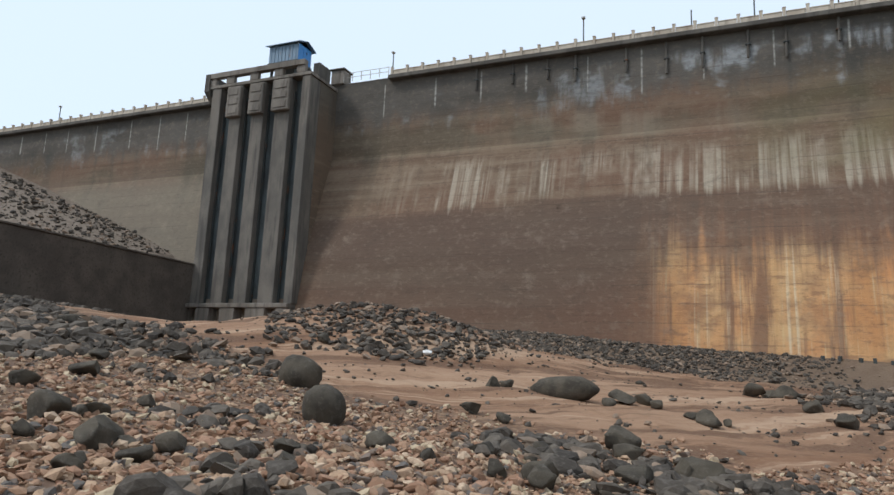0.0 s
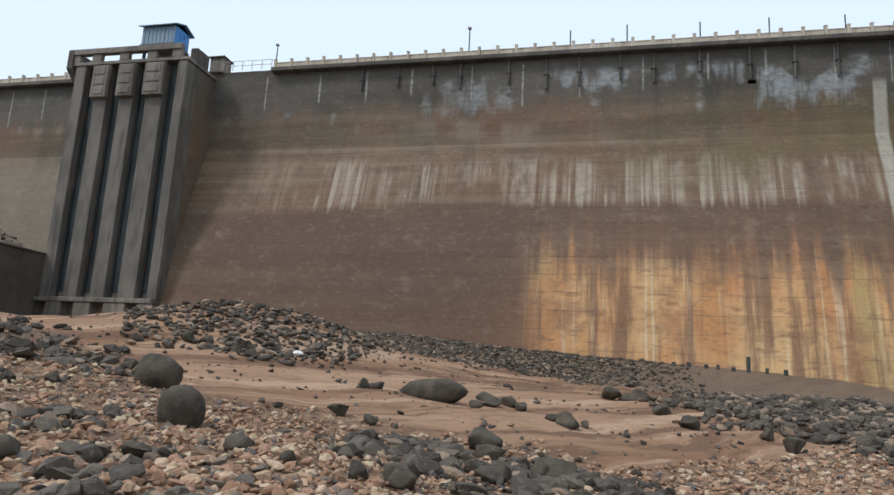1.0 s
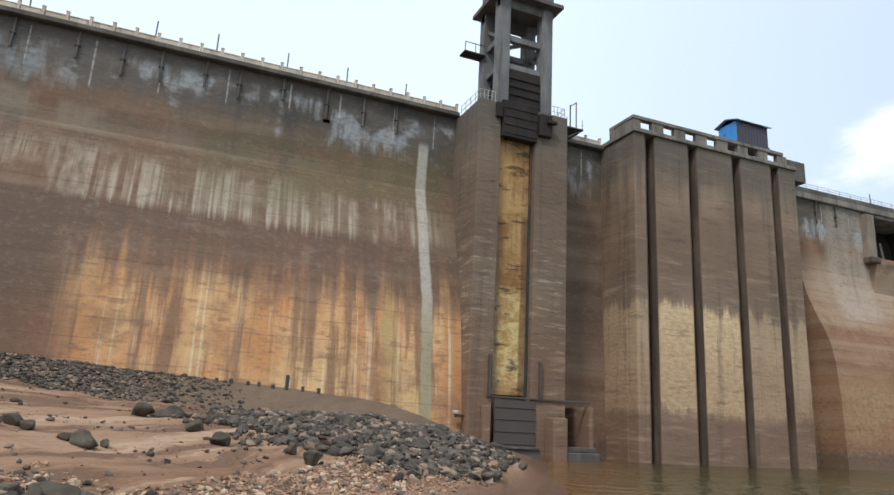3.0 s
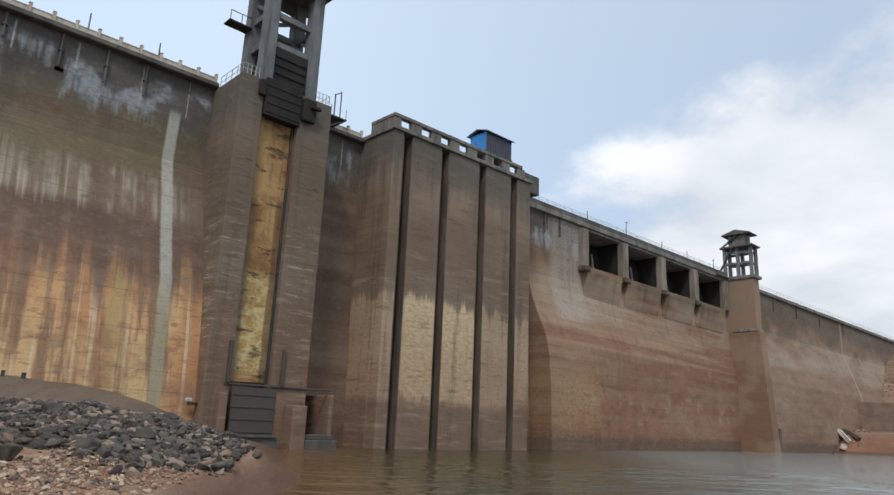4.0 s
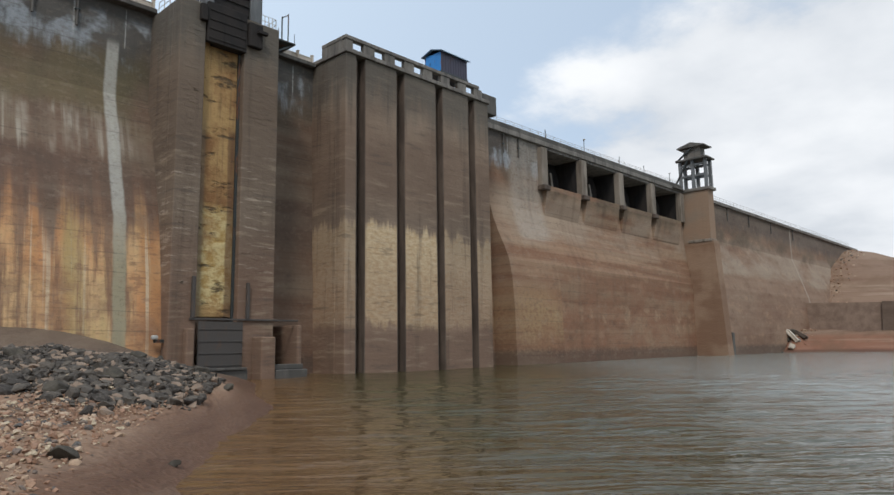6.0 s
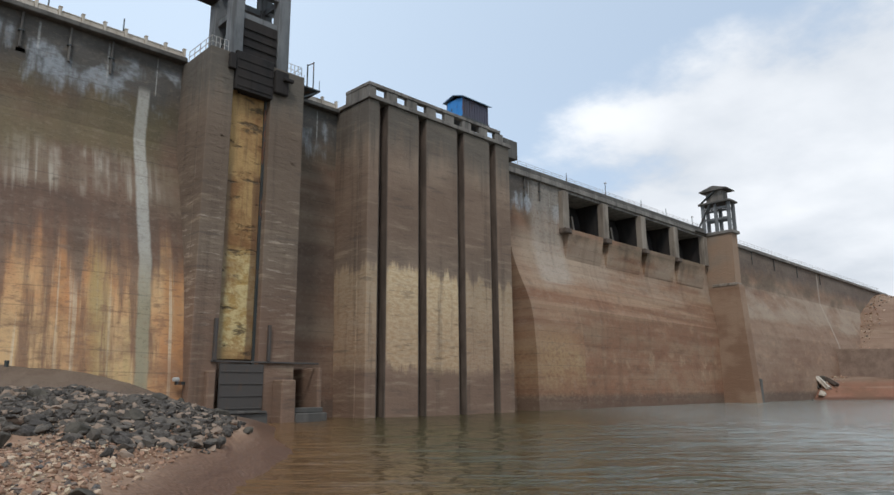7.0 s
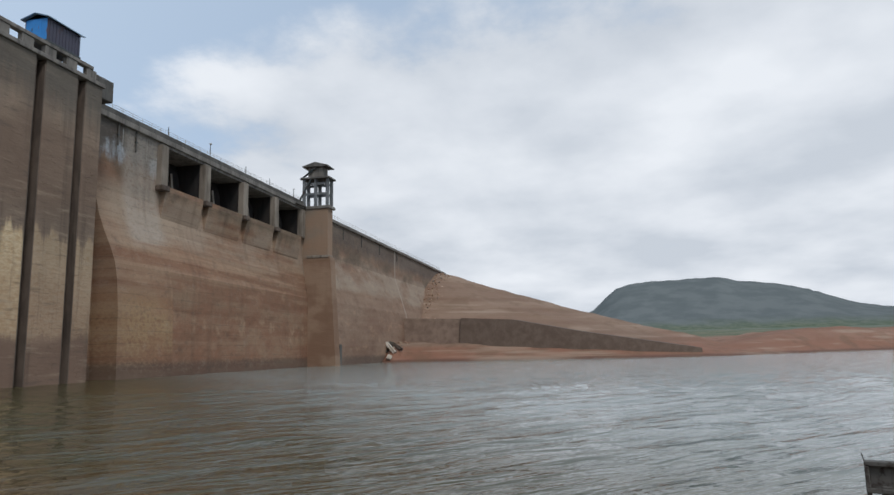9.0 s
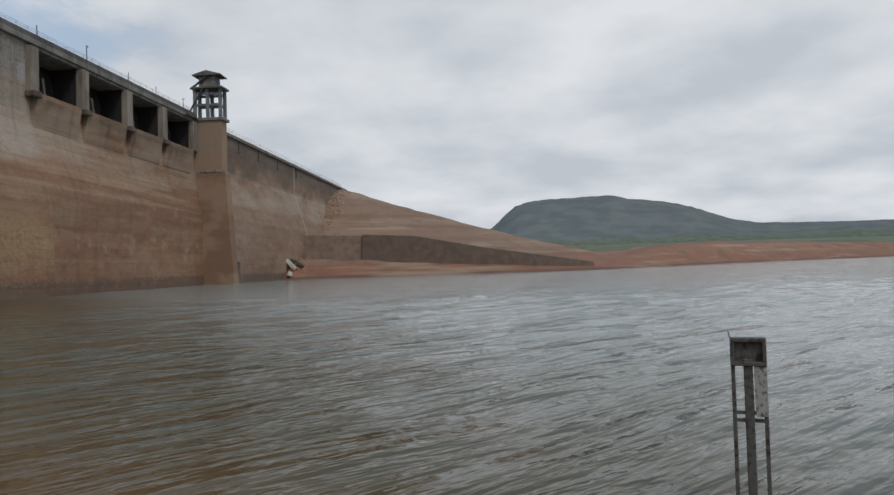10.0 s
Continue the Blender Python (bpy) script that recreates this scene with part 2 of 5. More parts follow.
    patch = n.mul(n.band(n.x, 77.0, 84.4, 1.0), n.band(zl, 17.8, 33.5, 1.0), n.ramp(fine, 0.3, 0.55, 0.4, 1.0))
    col = n.mix(n.mul(patch, 0.5), col, (0.42, 0.37, 0.31))
    col = n.mix(runs, col, (0.105, 0.066, 0.044))
    glow = n.mul(n.ramp(n.x, 72, 84), n.ramp(n.x, 134, 132), n.band(zl, 5.5, 8.0, 0.8), n.ramp(n.noise(0.35, (1, 0, 1), 5, 0.6, shift=(3, 0, 1)), 0.5, 0.62))
    col = n.mix(n.mul(glow, 0.5), col, (0.42, 0.29, 0.19))
    # the single pale leak line
    leak_x = n.add(n.x, n.mul(n.add(n.noise(0.35, (0.1, 0, 1)), -0.5), 0.5))
    leak = n.mul(n.band(leak_x, 21.25, 22.25, 0.12), n.ramp(n.z, 29.6, 28.6), n.ramp(fine, 0.2, 0.5, 0.6, 1.0))
    col = n.mix(n.mul(leak, 0.8), col, n.mix(n.ramp(n.z, 16, 8), (0.47, 0.45, 0.39), (0.36, 0.33, 0.22)))
    seam = n.mul(n.band(n.add(n.x, n.mul(n.z, 0.02)), 199.2, 200.2, 0.3), n.ramp(fine, 0.25, 0.5, 0.3, 1.0))
    col = n.mix(n.mul(seam, 0.6), col, (0.40, 0.34, 0.27))
    # wet foot at the water
    col = n.mix(n.mul(n.ramp(n.add(n.z, n.mul(n.add(fine, -0.5), 1.6)), 2.3, 1.4), n.ramp(n.x, 30, 40), 0.6), col, (0.085, 0.064, 0.050))
    blot = n.noise(0.55, (1, 0.3, 1.4), 6, 0.65, shift=(1, 2, 3))
    col = n.mix(n.mul(n.ramp(blot, 0.54, 0.72), 0.22), col, (0.34, 0.275, 0.215))
    col = n.mix(n.mul(n.ramp(blot, 0.46, 0.28), 0.32), col, (0.075, 0.058, 0.046))
    lift = n.op("FRACT", n.mul(n.add(n.z, n.mul(n.noise(0.05), 0.8)), 0.66))
    col = n.mix(n.mul(n.add(n.ramp(lift, 0.0, 0.05, 1.0, 0.0), n.ramp(lift, 0.95, 1.0)), n.ramp(n.noise(0.2, (1, 0, 3)), 0.42, 0.6), n.ramp(n.x, 130, 120, 0.25, 1.0), 0.4), col, (0.07, 0.055, 0.045))
    col = n.mix(n.mul(n.ramp(fine, 0.5, 0.72), 0.22), col, (0.34, 0.27, 0.20))
    col = n.mix(n.mul(n.ramp(n.noise(2.6, (1, 1, 1.5), 6, 0.7), 0.54, 0.68), 0.3), col, (0.055, 0.044, 0.034))
    h = n.add(n.mul(fine, 0.8), n.mul(n.noise(5.0), 0.5))
    return n.done(n.tone(col, 1.06, 0.98), h, 0.08, 0.5)


def block_material():
    """Masonry of the intake blocks and towers: grey brown with a buff tide zone."""
    n = Nodes("weathered_block_masonry", 0.9)
    wide = n.noise(0.12, (1, 1, 1.6), 5)
    fine = n.noise(1.4, (1, 1, 2.2), 6, 0.65)
    streak = n.noise(1.0, (0.9, 0.9, 0.06), 5, 0.6)
    course = n.noise(1.0, (0.22, 0.22, 1.7), 5, 0.62)
    col = n.mix(n.ramp(wide, 0.35, 0.65), (0.160, 0.120, 0.090), (0.250, 0.190, 0.142))
    zb = n.add(n.z, n.mul(n.add(wide, -0.5), 4.0))
    col = n.mix(n.mul(n.band(zb, 17, 27, 2.5), 0.6), col, (0.150, 0.100, 0.072))
    buff = n.mul(n.band(n.add(n.z, n.mul(n.add(streak, -0.5), 5), n.mul(n.add(fine, -0.5), 1.2)), 4.6, 15.0, 0.5), n.ramp(n.x, 42, 44, 0.6, 0.6), n.ramp(n.x, 69, 66), n.ramp(n.x, 40, 42))
    buff = n.mul(buff, n.ramp(n.band(n.x, 45.4, 56.5, 0.4), 0, 1, 0.8, 1.7))
    col = n.mix(n.mul(buff, 0.85), col, n.mix(n.ramp(fine, 0.35, 0.65), (0.49, 0.355, 0.215), (0.61, 0.485, 0.325)))
    col = n.mix(n.mul(n.ramp(n.x, 40, 38), 0.5), col, (0.100, 0.080, 0.060))
    col = n.mix(n.mul(n.ramp(zb, 17, 6), n.ramp(n.x, 120, 110), 0.35), col, (0.215, 0.115, 0.078))
    ragged = n.mul(n.ramp(n.noise(1.0, (0.35, 0.35, 2.3), 6, 0.7, shift=(6, 1, 2)), 0.55, 0.64), n.ramp(n.x, 36, 34), n.band(zb, 7, 20, 3))
    col = n.mix(n.mul(ragged, 0.55), col, (0.40, 0.33, 0.26))
    low = n.mul(n.ramp(zb, 5.6, 4.0), n.ramp(n.x, 34, 40))
    col = n.mix(n.mul(low, 0.7), col, (0.165, 0.110, 0.080))
    col = n.mix(n.mul(n.ramp(n.add(zb, n.mul(n.add(streak, -0.5), 7)), 26.5, 31.0), 0.75), col, (0.085, 0.078, 0.066))
    col = n.mix(n.mul(n.ramp(streak, 0.52, 0.68), 0.45), col, (0.080, 0.060, 0.045))
    col = n.mix(n.mul(n.ramp(course, 0.52, 0.70), n.ramp(n.z, 26, 16, 0.25, 1.0), 0.5), col, (0.33, 0.26, 0.19))
    col = n.mix(n.mul(n.ramp(course, 0.44, 0.32), 0.45), col, (0.085, 0.068, 0.055))
    col = n.mix(n.ramp(n.x, 120, 125, 0.0, 0.8), col, n.mix(n.ramp(wide, 0.4, 0.6), n.mix(n.ramp(n.z, 21.5, 22.6), (0.195, 0.118, 0.078), (0.235, 0.180, 0.135)), (0.265, 0.180, 0.125)))
    col = n.mix(n.mul(n.ramp(n.noise(3.2, (1, 1, 1), 5, 0.7), 0.57, 0.72), 0.3), col, (0.065, 0.055, 0.045))
    h = n.add(n.mul(fine, 0.9), n.mul(course, 0.3))
    return n.done(n.tone(col, 1.12, 1.12), h, 0.12, 0.6)


def plain_rock(name, a, b, rough=0.9, scale=2.0, bump=0.05, c=None):
    n = Nodes(name, rough)
    w, f = n.noise(scale, detail=6, rough=0.6), n.noise(scale * 9, detail=5, rough=0.65)
    col = n.mix(n.ramp(w, 0.35, 0.65), a, b)
    if c:
        col = n.mix(n.ramp(f, 0.5, 0.7), col, c)
    return n.done(col, n.add(n.mul(w, 0.4), f), bump, 0.6)


def panel_material():
    """Ochre masonry inside the gate groove."""
    n = Nodes("ochre_stained_masonry", 0.85)
    fine = n.noise(1.3, (1, 1, 1.6), 6, 0.65)
    mid = n.noise(0.5, (1, 1, 0.8), 5, 0.6)
    streak = n.noise(1.0, (1.1, 0, 0.08), 4, 0.6)
    col = n.mix(n.ramp(mid, 0.36, 0.62), (0.24, 0.120, 0.048), (0.42, 0.26, 0.105))
    col = n.mix(n.mul(n.ramp(streak, 0.5, 0.66), 0.6), col, (0.12, 0.075, 0.040))
    bright = n.mul(n.band(n.add(n.z, n.mul(n.add(fine, -0.5), 4)), 6.5, 14.8, 0.6), n.ramp(mid, 0.3, 0.5, 0.3, 1.0))
    col = n.mix(n.mul(bright, 0.9), col, n.mix(n.ramp(fine, 0.35, 0.6), (0.40, 0.25, 0.080), (0.60, 0.47, 0.23)))
    col = n.mix(n.mul(n.ramp(n.add(n.x, n.mul(n.add(mid, -0.5), 0.5)), 30.15, 30.4), n.ramp(n.add(n.z, n.mul(n.add(streak, -0.5), 3)), 22.5, 21.5), 0.7), col, (0.135, 0.068, 0.038))
    col = n.mix(n.mul(n.ramp(n.x, 28.25, 27.9), n.ramp(n.z, 24, 20), 0.6), col, (0.20, 0.150, 0.105))
    crack = n.ramp(n.noise(1.0, (0.35, 0.35, 1.3), 5, 0.7, shift=(4, 4, 4)), 0.56, 0.66)
    col = n.mix(n.mul(crack, 0.85), col, (0.085, 0.062, 0.038))
    return n.done(col, n.add(fine, n.mul(crack, -0.8)), 0.2, 0.7)


def concrete(name, a, b, dark=(0.06, 0.055, 0.05)):
    n = Nodes(name, 0.88)
    w, f = n.noise(0.5, (1, 1, 0.5), 5), n.noise(6, detail=5, rough=0.65)
    s = n.noise(1.0, (1.6, 1.6, 0.15), 4)
    col = n.mix(n.ramp(w, 0.35, 0.65), a, b)
    col = n.mix(n.mul(n.ramp(s, 0.5, 0.68), 0.6), col, dark)
    col = n.mix(n.mul(n.ramp(f, 0.5, 0.75), 0.3), col, dark)
    return n.done(col, f, 0.02, 0.4)


def painted_metal(name, paint, rust=(0.16, 0.07, 0.035), amount=0.5, rough=0.5, scale=1.6):
    n = Nodes(name, rough, 0.0, 0.4)
    w, f = n.noise(scale, (1, 1, 0.4 if scale < 5 else 0.8), 6, 0.65), n.noise(14, detail=4)
    m = n.ramp(w, 0.68 - 0.3 * amount, 0.78 - 0.2 * amount)
    col = n.mix(n.mul(n.ramp(f, 0.4, 0.7), 0.25), paint, tuple(0.55 * q for q in paint))
    col = n.mix(n.mul(m, 0.9), col, rust)
    return n.done(col, f, 0.004, 0.4, n.ramp(m, 0, 1, rough, 0.85))


def ground_material():
    n = Nodes("shore_ground", 0.95)
    f = n.noise(2.2, detail=6, rough=0.65)
    g = n.noise(9.0, detail=5, rough=0.65)
    w = n.noise(0.15, detail=4)
    # u: metres inland of the waterline
    u = n.mul(n.add(n.mul(n.y, 0.65), n.mul(n.x, -1.0), -1.8), 0.84)
    along = n.add(n.mul(n.x, 0.55), n.mul(n.y, 0.84))
    flow = n.nt.nodes.new("ShaderNodeCombineXYZ")
    n.link(n.add(u, n.mul(w, 4.0)), flow.inputs[0])
    n.link(along, flow.inputs[1])
    rip = n.noise(1.0, (0.28, 0.04, 1), 6, 0.66, vec=flow.outputs[0])
    col = n.mix(n.ramp(rip, 0.36, 0.64), (0.225, 0.130, 0.084), (0.385, 0.258, 0.180))
    strata = n.noise(1.0, (0.62, 0.05, 1), 6, 0.68, vec=flow.outputs[0], shift=(3, 3, 0))
    col = n.mix(n.mul(n.ramp(strata, 0.52, 0.58), 0.8), col, (0.135, 0.080, 0.054))
    col = n.mix(n.mul(n.ramp(strata, 0.47, 0.41), 0.65), col, (0.50, 0.365, 0.265))
    col = n.mix(n.mul(n.ramp(f, 0.5, 0.72), 0.35), col, (0.175, 0.100, 0.064))
    col = n.mix(n.mul(n.ramp(g, 0.52, 0.7), 0.3), col, (0.42, 0.31, 0.22))
    # gravel tone under the loose stones
    dn = n.op("SQRT", n.add(n.mul(n.x, n.x), n.mul(n.y, n.y)))
    edge = n.add(n.y, n.mul(n.op("MINIMUM", n.add(n.x, 8.0), 0.0), 0.5), n.mul(n.op("MAXIMUM", n.add(n.x, -1.0), 0.0), -1.6))
    near = n.ramp(n.add(edge, n.mul(n.add(f, -0.5), 3)), 15.0, 12.5)
    pebble = n.cells(5.5)
    pcol = n.mix(n.cells(5.5, out="Color"), (0.20, 0.125, 0.08), (0.34, 0.25, 0.175))
    pcol = n.mix(n.ramp(pebble, 0.25, 0.6), pcol, (0.12, 0.08, 0.06))
    col = n.mix(n.mul(near, n.ramp(u, 2.0, 4.5), 0.85), col, pcol)
    # dark rubble bed near the wall
    bank = n.ramp(n.add(n.y, n.mul(n.add(f, -0.5), 5), n.mul(n.x, 0.12)), 38, 43)
    bank = n.mul(bank, n.ramp(n.y, 64, 60), n.ramp(n.x, 60, 50), n.ramp(n.x, -42, -36))
    col = n.mix(n.mul(bank, 0.85), col, n.mix(n.ramp(g, 0.4, 0.6), (0.105, 0.080, 0.060), (0.17, 0.130, 0.098)))
    # the wet rim at the water
    wet = n.mul(n.ramp(n.add(n.z, n.mul(n.add(f, -0.5), 0.5)), 1.15, 0.35), n.ramp(n.x, 120, 90))
    col = n.mix(n.mul(wet, 0.8), col, (0.118, 0.064, 0.042))
    # far hill: layered earth, red near the water, green plain beyond
    lay = n.add(n.mul(n.noise(1.0, (0.01, 0.01, 0.28), 3, 0.6), 0.6), n.mul(n.noise(0.06, (1, 1, 1), 5), 0.4))
    hill = n.mix(n.ramp(lay, 0.35, 0.65), (0.195, 0.122, 0.086), (0.290, 0.205, 0.150))
    hill = n.mix(n.ramp(n.y, -8, -40), hill, n.mix(n.ramp(lay, 0.35, 0.65), (0.235, 0.130, 0.092), (0.315, 0.195, 0.142)))
    hill = n.mix(n.ramp(n.add(n.z, n.mul(n.add(f, -0.5), 1.0)), 4.6, 3.2), hill, (0.255, 0.138, 0.096))
    hill = n.mix(n.mul(n.ramp(n.add(n.z, n.mul(n.noise(0.08), 0.8)), 1.3, 0.7), 0.7), hill, (0.105, 0.062, 0.046))
    hill = n.mix(n.mul(n.ramp(n.noise(0.12, (1, 1, 1), 6, 0.65), 0.48, 0.62), 0.55), hill, (0.165, 0.105, 0.070))
    hill = n.mix(n.mul(n.ramp(n.noise(1.0, (0.02, 0.02, 0.45), 4, 0.6, shift=(2, 2, 2)), 0.55, 0.68), 0.5), hill, (0.40, 0.31, 0.235))
    col = n.mix(n.ramp(n.x, 120, 140), col, hill)
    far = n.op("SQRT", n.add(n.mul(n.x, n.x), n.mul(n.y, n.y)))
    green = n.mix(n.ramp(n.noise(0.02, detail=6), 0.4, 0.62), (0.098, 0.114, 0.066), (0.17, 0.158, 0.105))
    # distance haze is mixed into the plain's colour
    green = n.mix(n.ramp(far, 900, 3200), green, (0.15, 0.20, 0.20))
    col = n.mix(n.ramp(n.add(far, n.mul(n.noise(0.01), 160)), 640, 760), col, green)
    # loose slope behind the training wall
    slope = n.mul(n.ramp(n.x, -55.0, -57.0), n.ramp(n.y, 20, 26))
    col = n.mix(slope, col, n.mix(n.ramp(f, 0.35, 0.65), (0.15, 0.122, 0.10), (0.23, 0.19, 0.155)))
    h = n.add(n.mul(f, 1.0), n.mul(g, 0.5), n.mul(n.mul(near, n.ramp(pebble, 0, 0.6, 1, 0)), 0.6))
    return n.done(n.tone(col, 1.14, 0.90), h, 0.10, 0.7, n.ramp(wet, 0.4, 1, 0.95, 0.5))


def water_material():
    n = Nodes("lake_water", 0.08, 0.0, 0.5)
    n.bsdf.inputs["IOR"].default_value = 1.33
    turn = n.nt.nodes.new("ShaderNodeMapping")
    turn.inputs["Rotation"].default_value = (0, 0, radians(45))     # crests run away from the beach
    n.link(n.pos, turn.inputs[0])
    a = n.noise(1.0, (0.18, 0.75, 1), 3, 0.5, vec=turn.outputs[0])
    b = n.noise(1.0, (0.5, 2.4, 1), 3, 0.5, vec=turn.outputs[0], shift=(9, 2, 0))
    d = n.noise(1.0, (2.0, 6.5, 1), 2, 0.5, vec=turn.outputs[0], shift=(2, 6, 0))
    c = n.noise(0.03, detail=3)
    h = n.add(a, n.mul(b, 0.34), n.mul(d, 0.05))
    # murky near the shore; the grey further out includes painted sky reflection
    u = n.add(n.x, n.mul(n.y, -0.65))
    # dark olive towards the dam also carries its reflection in the colour
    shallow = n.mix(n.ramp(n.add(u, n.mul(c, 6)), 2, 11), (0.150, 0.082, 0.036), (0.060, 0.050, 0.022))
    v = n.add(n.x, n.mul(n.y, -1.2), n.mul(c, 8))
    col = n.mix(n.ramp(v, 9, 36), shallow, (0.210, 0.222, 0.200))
    return n.done(col, h, 0.40, 1.0)


M_WALL, M_BLOCK, M_PANEL = dam_wall_material(), block_material(), panel_material()
M_PARAPET = concrete("buff_painted_parapet", (0.44, 0.37, 0.29), (0.56, 0.49, 0.40), (0.20, 0.16, 0.12))
M_CONC = concrete("grey_concrete", (0.145, 0.128, 0.108), (0.225, 0.200, 0.170))
M_DARKCONC = concrete("dark_concrete", (0.080, 0.072, 0.062), (0.130, 0.118, 0.102))
M_LEG = concrete("weathered_concrete", (0.115, 0.118, 0.118), (0.175, 0.176, 0.172))
M_SLOT = concrete("grey_brown_pier_concrete", (0.115, 0.105, 0.092), (0.180, 0.160, 0.136), (0.055, 0.05, 0.045))
M_SLOTDARK = concrete("dark_slot_concrete", (0.055, 0.062, 0.062), (0.10, 0.12, 0.12), (0.03, 0.03, 0.03))
M_PIER = concrete("tan_pier_concrete", (0.185, 0.150, 0.115), (0.265, 0.220, 0.172), (0.085, 0.066, 0.05))
# dark masonry, also the painted shade of grooves and corbels
M_GROOVE = concrete("dark_masonry_groove_shade", (0.085, 0.062, 0.047), (0.135, 0.100, 0.075), (0.042, 0.032, 0.025))
M_BLUE = painted_metal("blue_painted_sheet", (0.035, 0.22, 0.55), amount=0.25)
M_BLUEGREY = painted_metal("faded_blue_sheet", (0.17, 0.25, 0.33), amount=0.2)
M_RUSTRED = painted_metal("red_brown_sheet", (0.055, 0.050, 0.070), (0.10, 0.05, 0.04), amount=0.45)
M_STEEL = painted_metal("dark_steel", (0.045, 0.052, 0.05), amount=0.5)
M_GATE = painted_metal("rusty_gate_steel", (0.075, 0.064, 0.055), (0.095, 0.066, 0.048), amount=0.6, rough=0.8)
M_RAIL = painted_metal("pale_rail_steel", (0.42, 0.40, 0.36), amount=0.4)
M_TRAIN = plain_rock("dark_pitching", (0.072, 0.060, 0.050), (0.105, 0.088, 0.072), scale=0.6, c=(0.055, 0.045, 0.038))
M_FACING = plain_rock("dark_brown_pitching", (0.100, 0.066, 0.046), (0.132, 0.092, 0.066), scale=0.5, c=(0.072, 0.05, 0.038))
M_REVET = plain_rock("brown_pitching", (0.17, 0.115, 0.082), (0.24, 0.165, 0.12), scale=0.5, c=(0.13, 0.09, 0.066))
# near black: dark steel, and the shade inside the spillway bays
M_BAY = concrete("dark_steel_and_bay_shade", (0.018, 0.016, 0.015), (0.030, 0.024, 0.020), (0.012, 0.010, 0.009))
M_GROUND, M_WATER = ground_material(), water_material()

# ---- mesh helpers ----


def box(bm, lo, hi, bevel=0.0):
    """An axis-aligned block from corner lo to corner hi."""
    c = [(a + b) / 2 for a, b in zip(lo, hi)]
    s = [b - a for a, b in zip(lo, hi)]
    r = bmesh.ops.create_cube(bm, size=1.0, matrix=Matrix.Translation(c) @ Matrix.Diagonal((*s, 1)))
    if bevel > 0:
        edges = {e for v in r["verts"] for e in v.link_edges}
        bmesh.ops.bevel(bm, geom=list(edges), offset=bevel, segments=1, affect="EDGES")


def beam(bm, a, b, w, h=None):
    """A straight square bar from a to b."""
    a, b = Vector(a), Vector(b)
    d = b - a
    m = Matrix.Translation((a + b) / 2) @ d.to_track_quat("Z", "Y").to_matrix().to_4x4() @ Matrix.Diagonal((w, h or w, d.length, 1))
    bmesh.ops.create_cube(bm, size=1.0, matrix=m)


def rod(bm, a, b, r, seg=8):
    a, b = Vector(a), Vector(b)
    d = b - a
    m = Matrix.Translation((a + b) / 2) @ d.to_track_quat("Z", "Y").to_matrix().to_4x4()
    bmesh.ops.create_cone(bm, cap_ends=True, segments=seg, radius1=r, radius2=r, depth=d.length, matrix=m)


def extrude_x(bm, profile, x0, x1):
    """A prism of a (y, z) outline between x0 and x1."""
    n = len(profile)
    a = [bm.verts.new((x0, y, z)) for y, z in profile]
    b = [bm.verts.new((x1, y, z)) for y, z in profile]
    for i in range(n):
        j = (i + 1) % n
        bm.faces.new((a[i], a[j], b[j], b[i]))
    bm.faces.new(a[::-1])
    bm.faces.new(b)
    bmesh.ops.recalc_face_normals(bm, faces=bm.faces)


def mesh_of(name, bm, material, smooth=False):
    me = bpy.data.meshes.new(name)
    bm.to_mesh(me)
    bm.free()
    me.materials.append(material)
    if smooth:
        me.shade_smooth()
    return me


def part(name, bm, material, parent=None, label="", smooth=False):
    ob = new(name, mesh_of(name, bm, material, smooth))
    if parent is not None:
        ob.parent = parent
    if label:
        ob["label"] = label
    return ob


def empty(name, at=(0, 0, 0)):
    ob = new(name)
    ob.location = at
    return ob


def B():
    return bmesh.new()


def smoothstep(a, b, v):
    t = min(1.0, max(0.0, (v - a) / (b - a)))
    return t * t * (3 - 2 * t)


# ---- ground ----
DAM_Y = 60.0


def shore_u(x, y):
    """Metres inland of the near waterline."""
    u = (0.65 * y - x - 1.8) / 1.19
    if y < 12:      # the beach curves round the viewer
        u += (12 - y) * 0.42
    return u


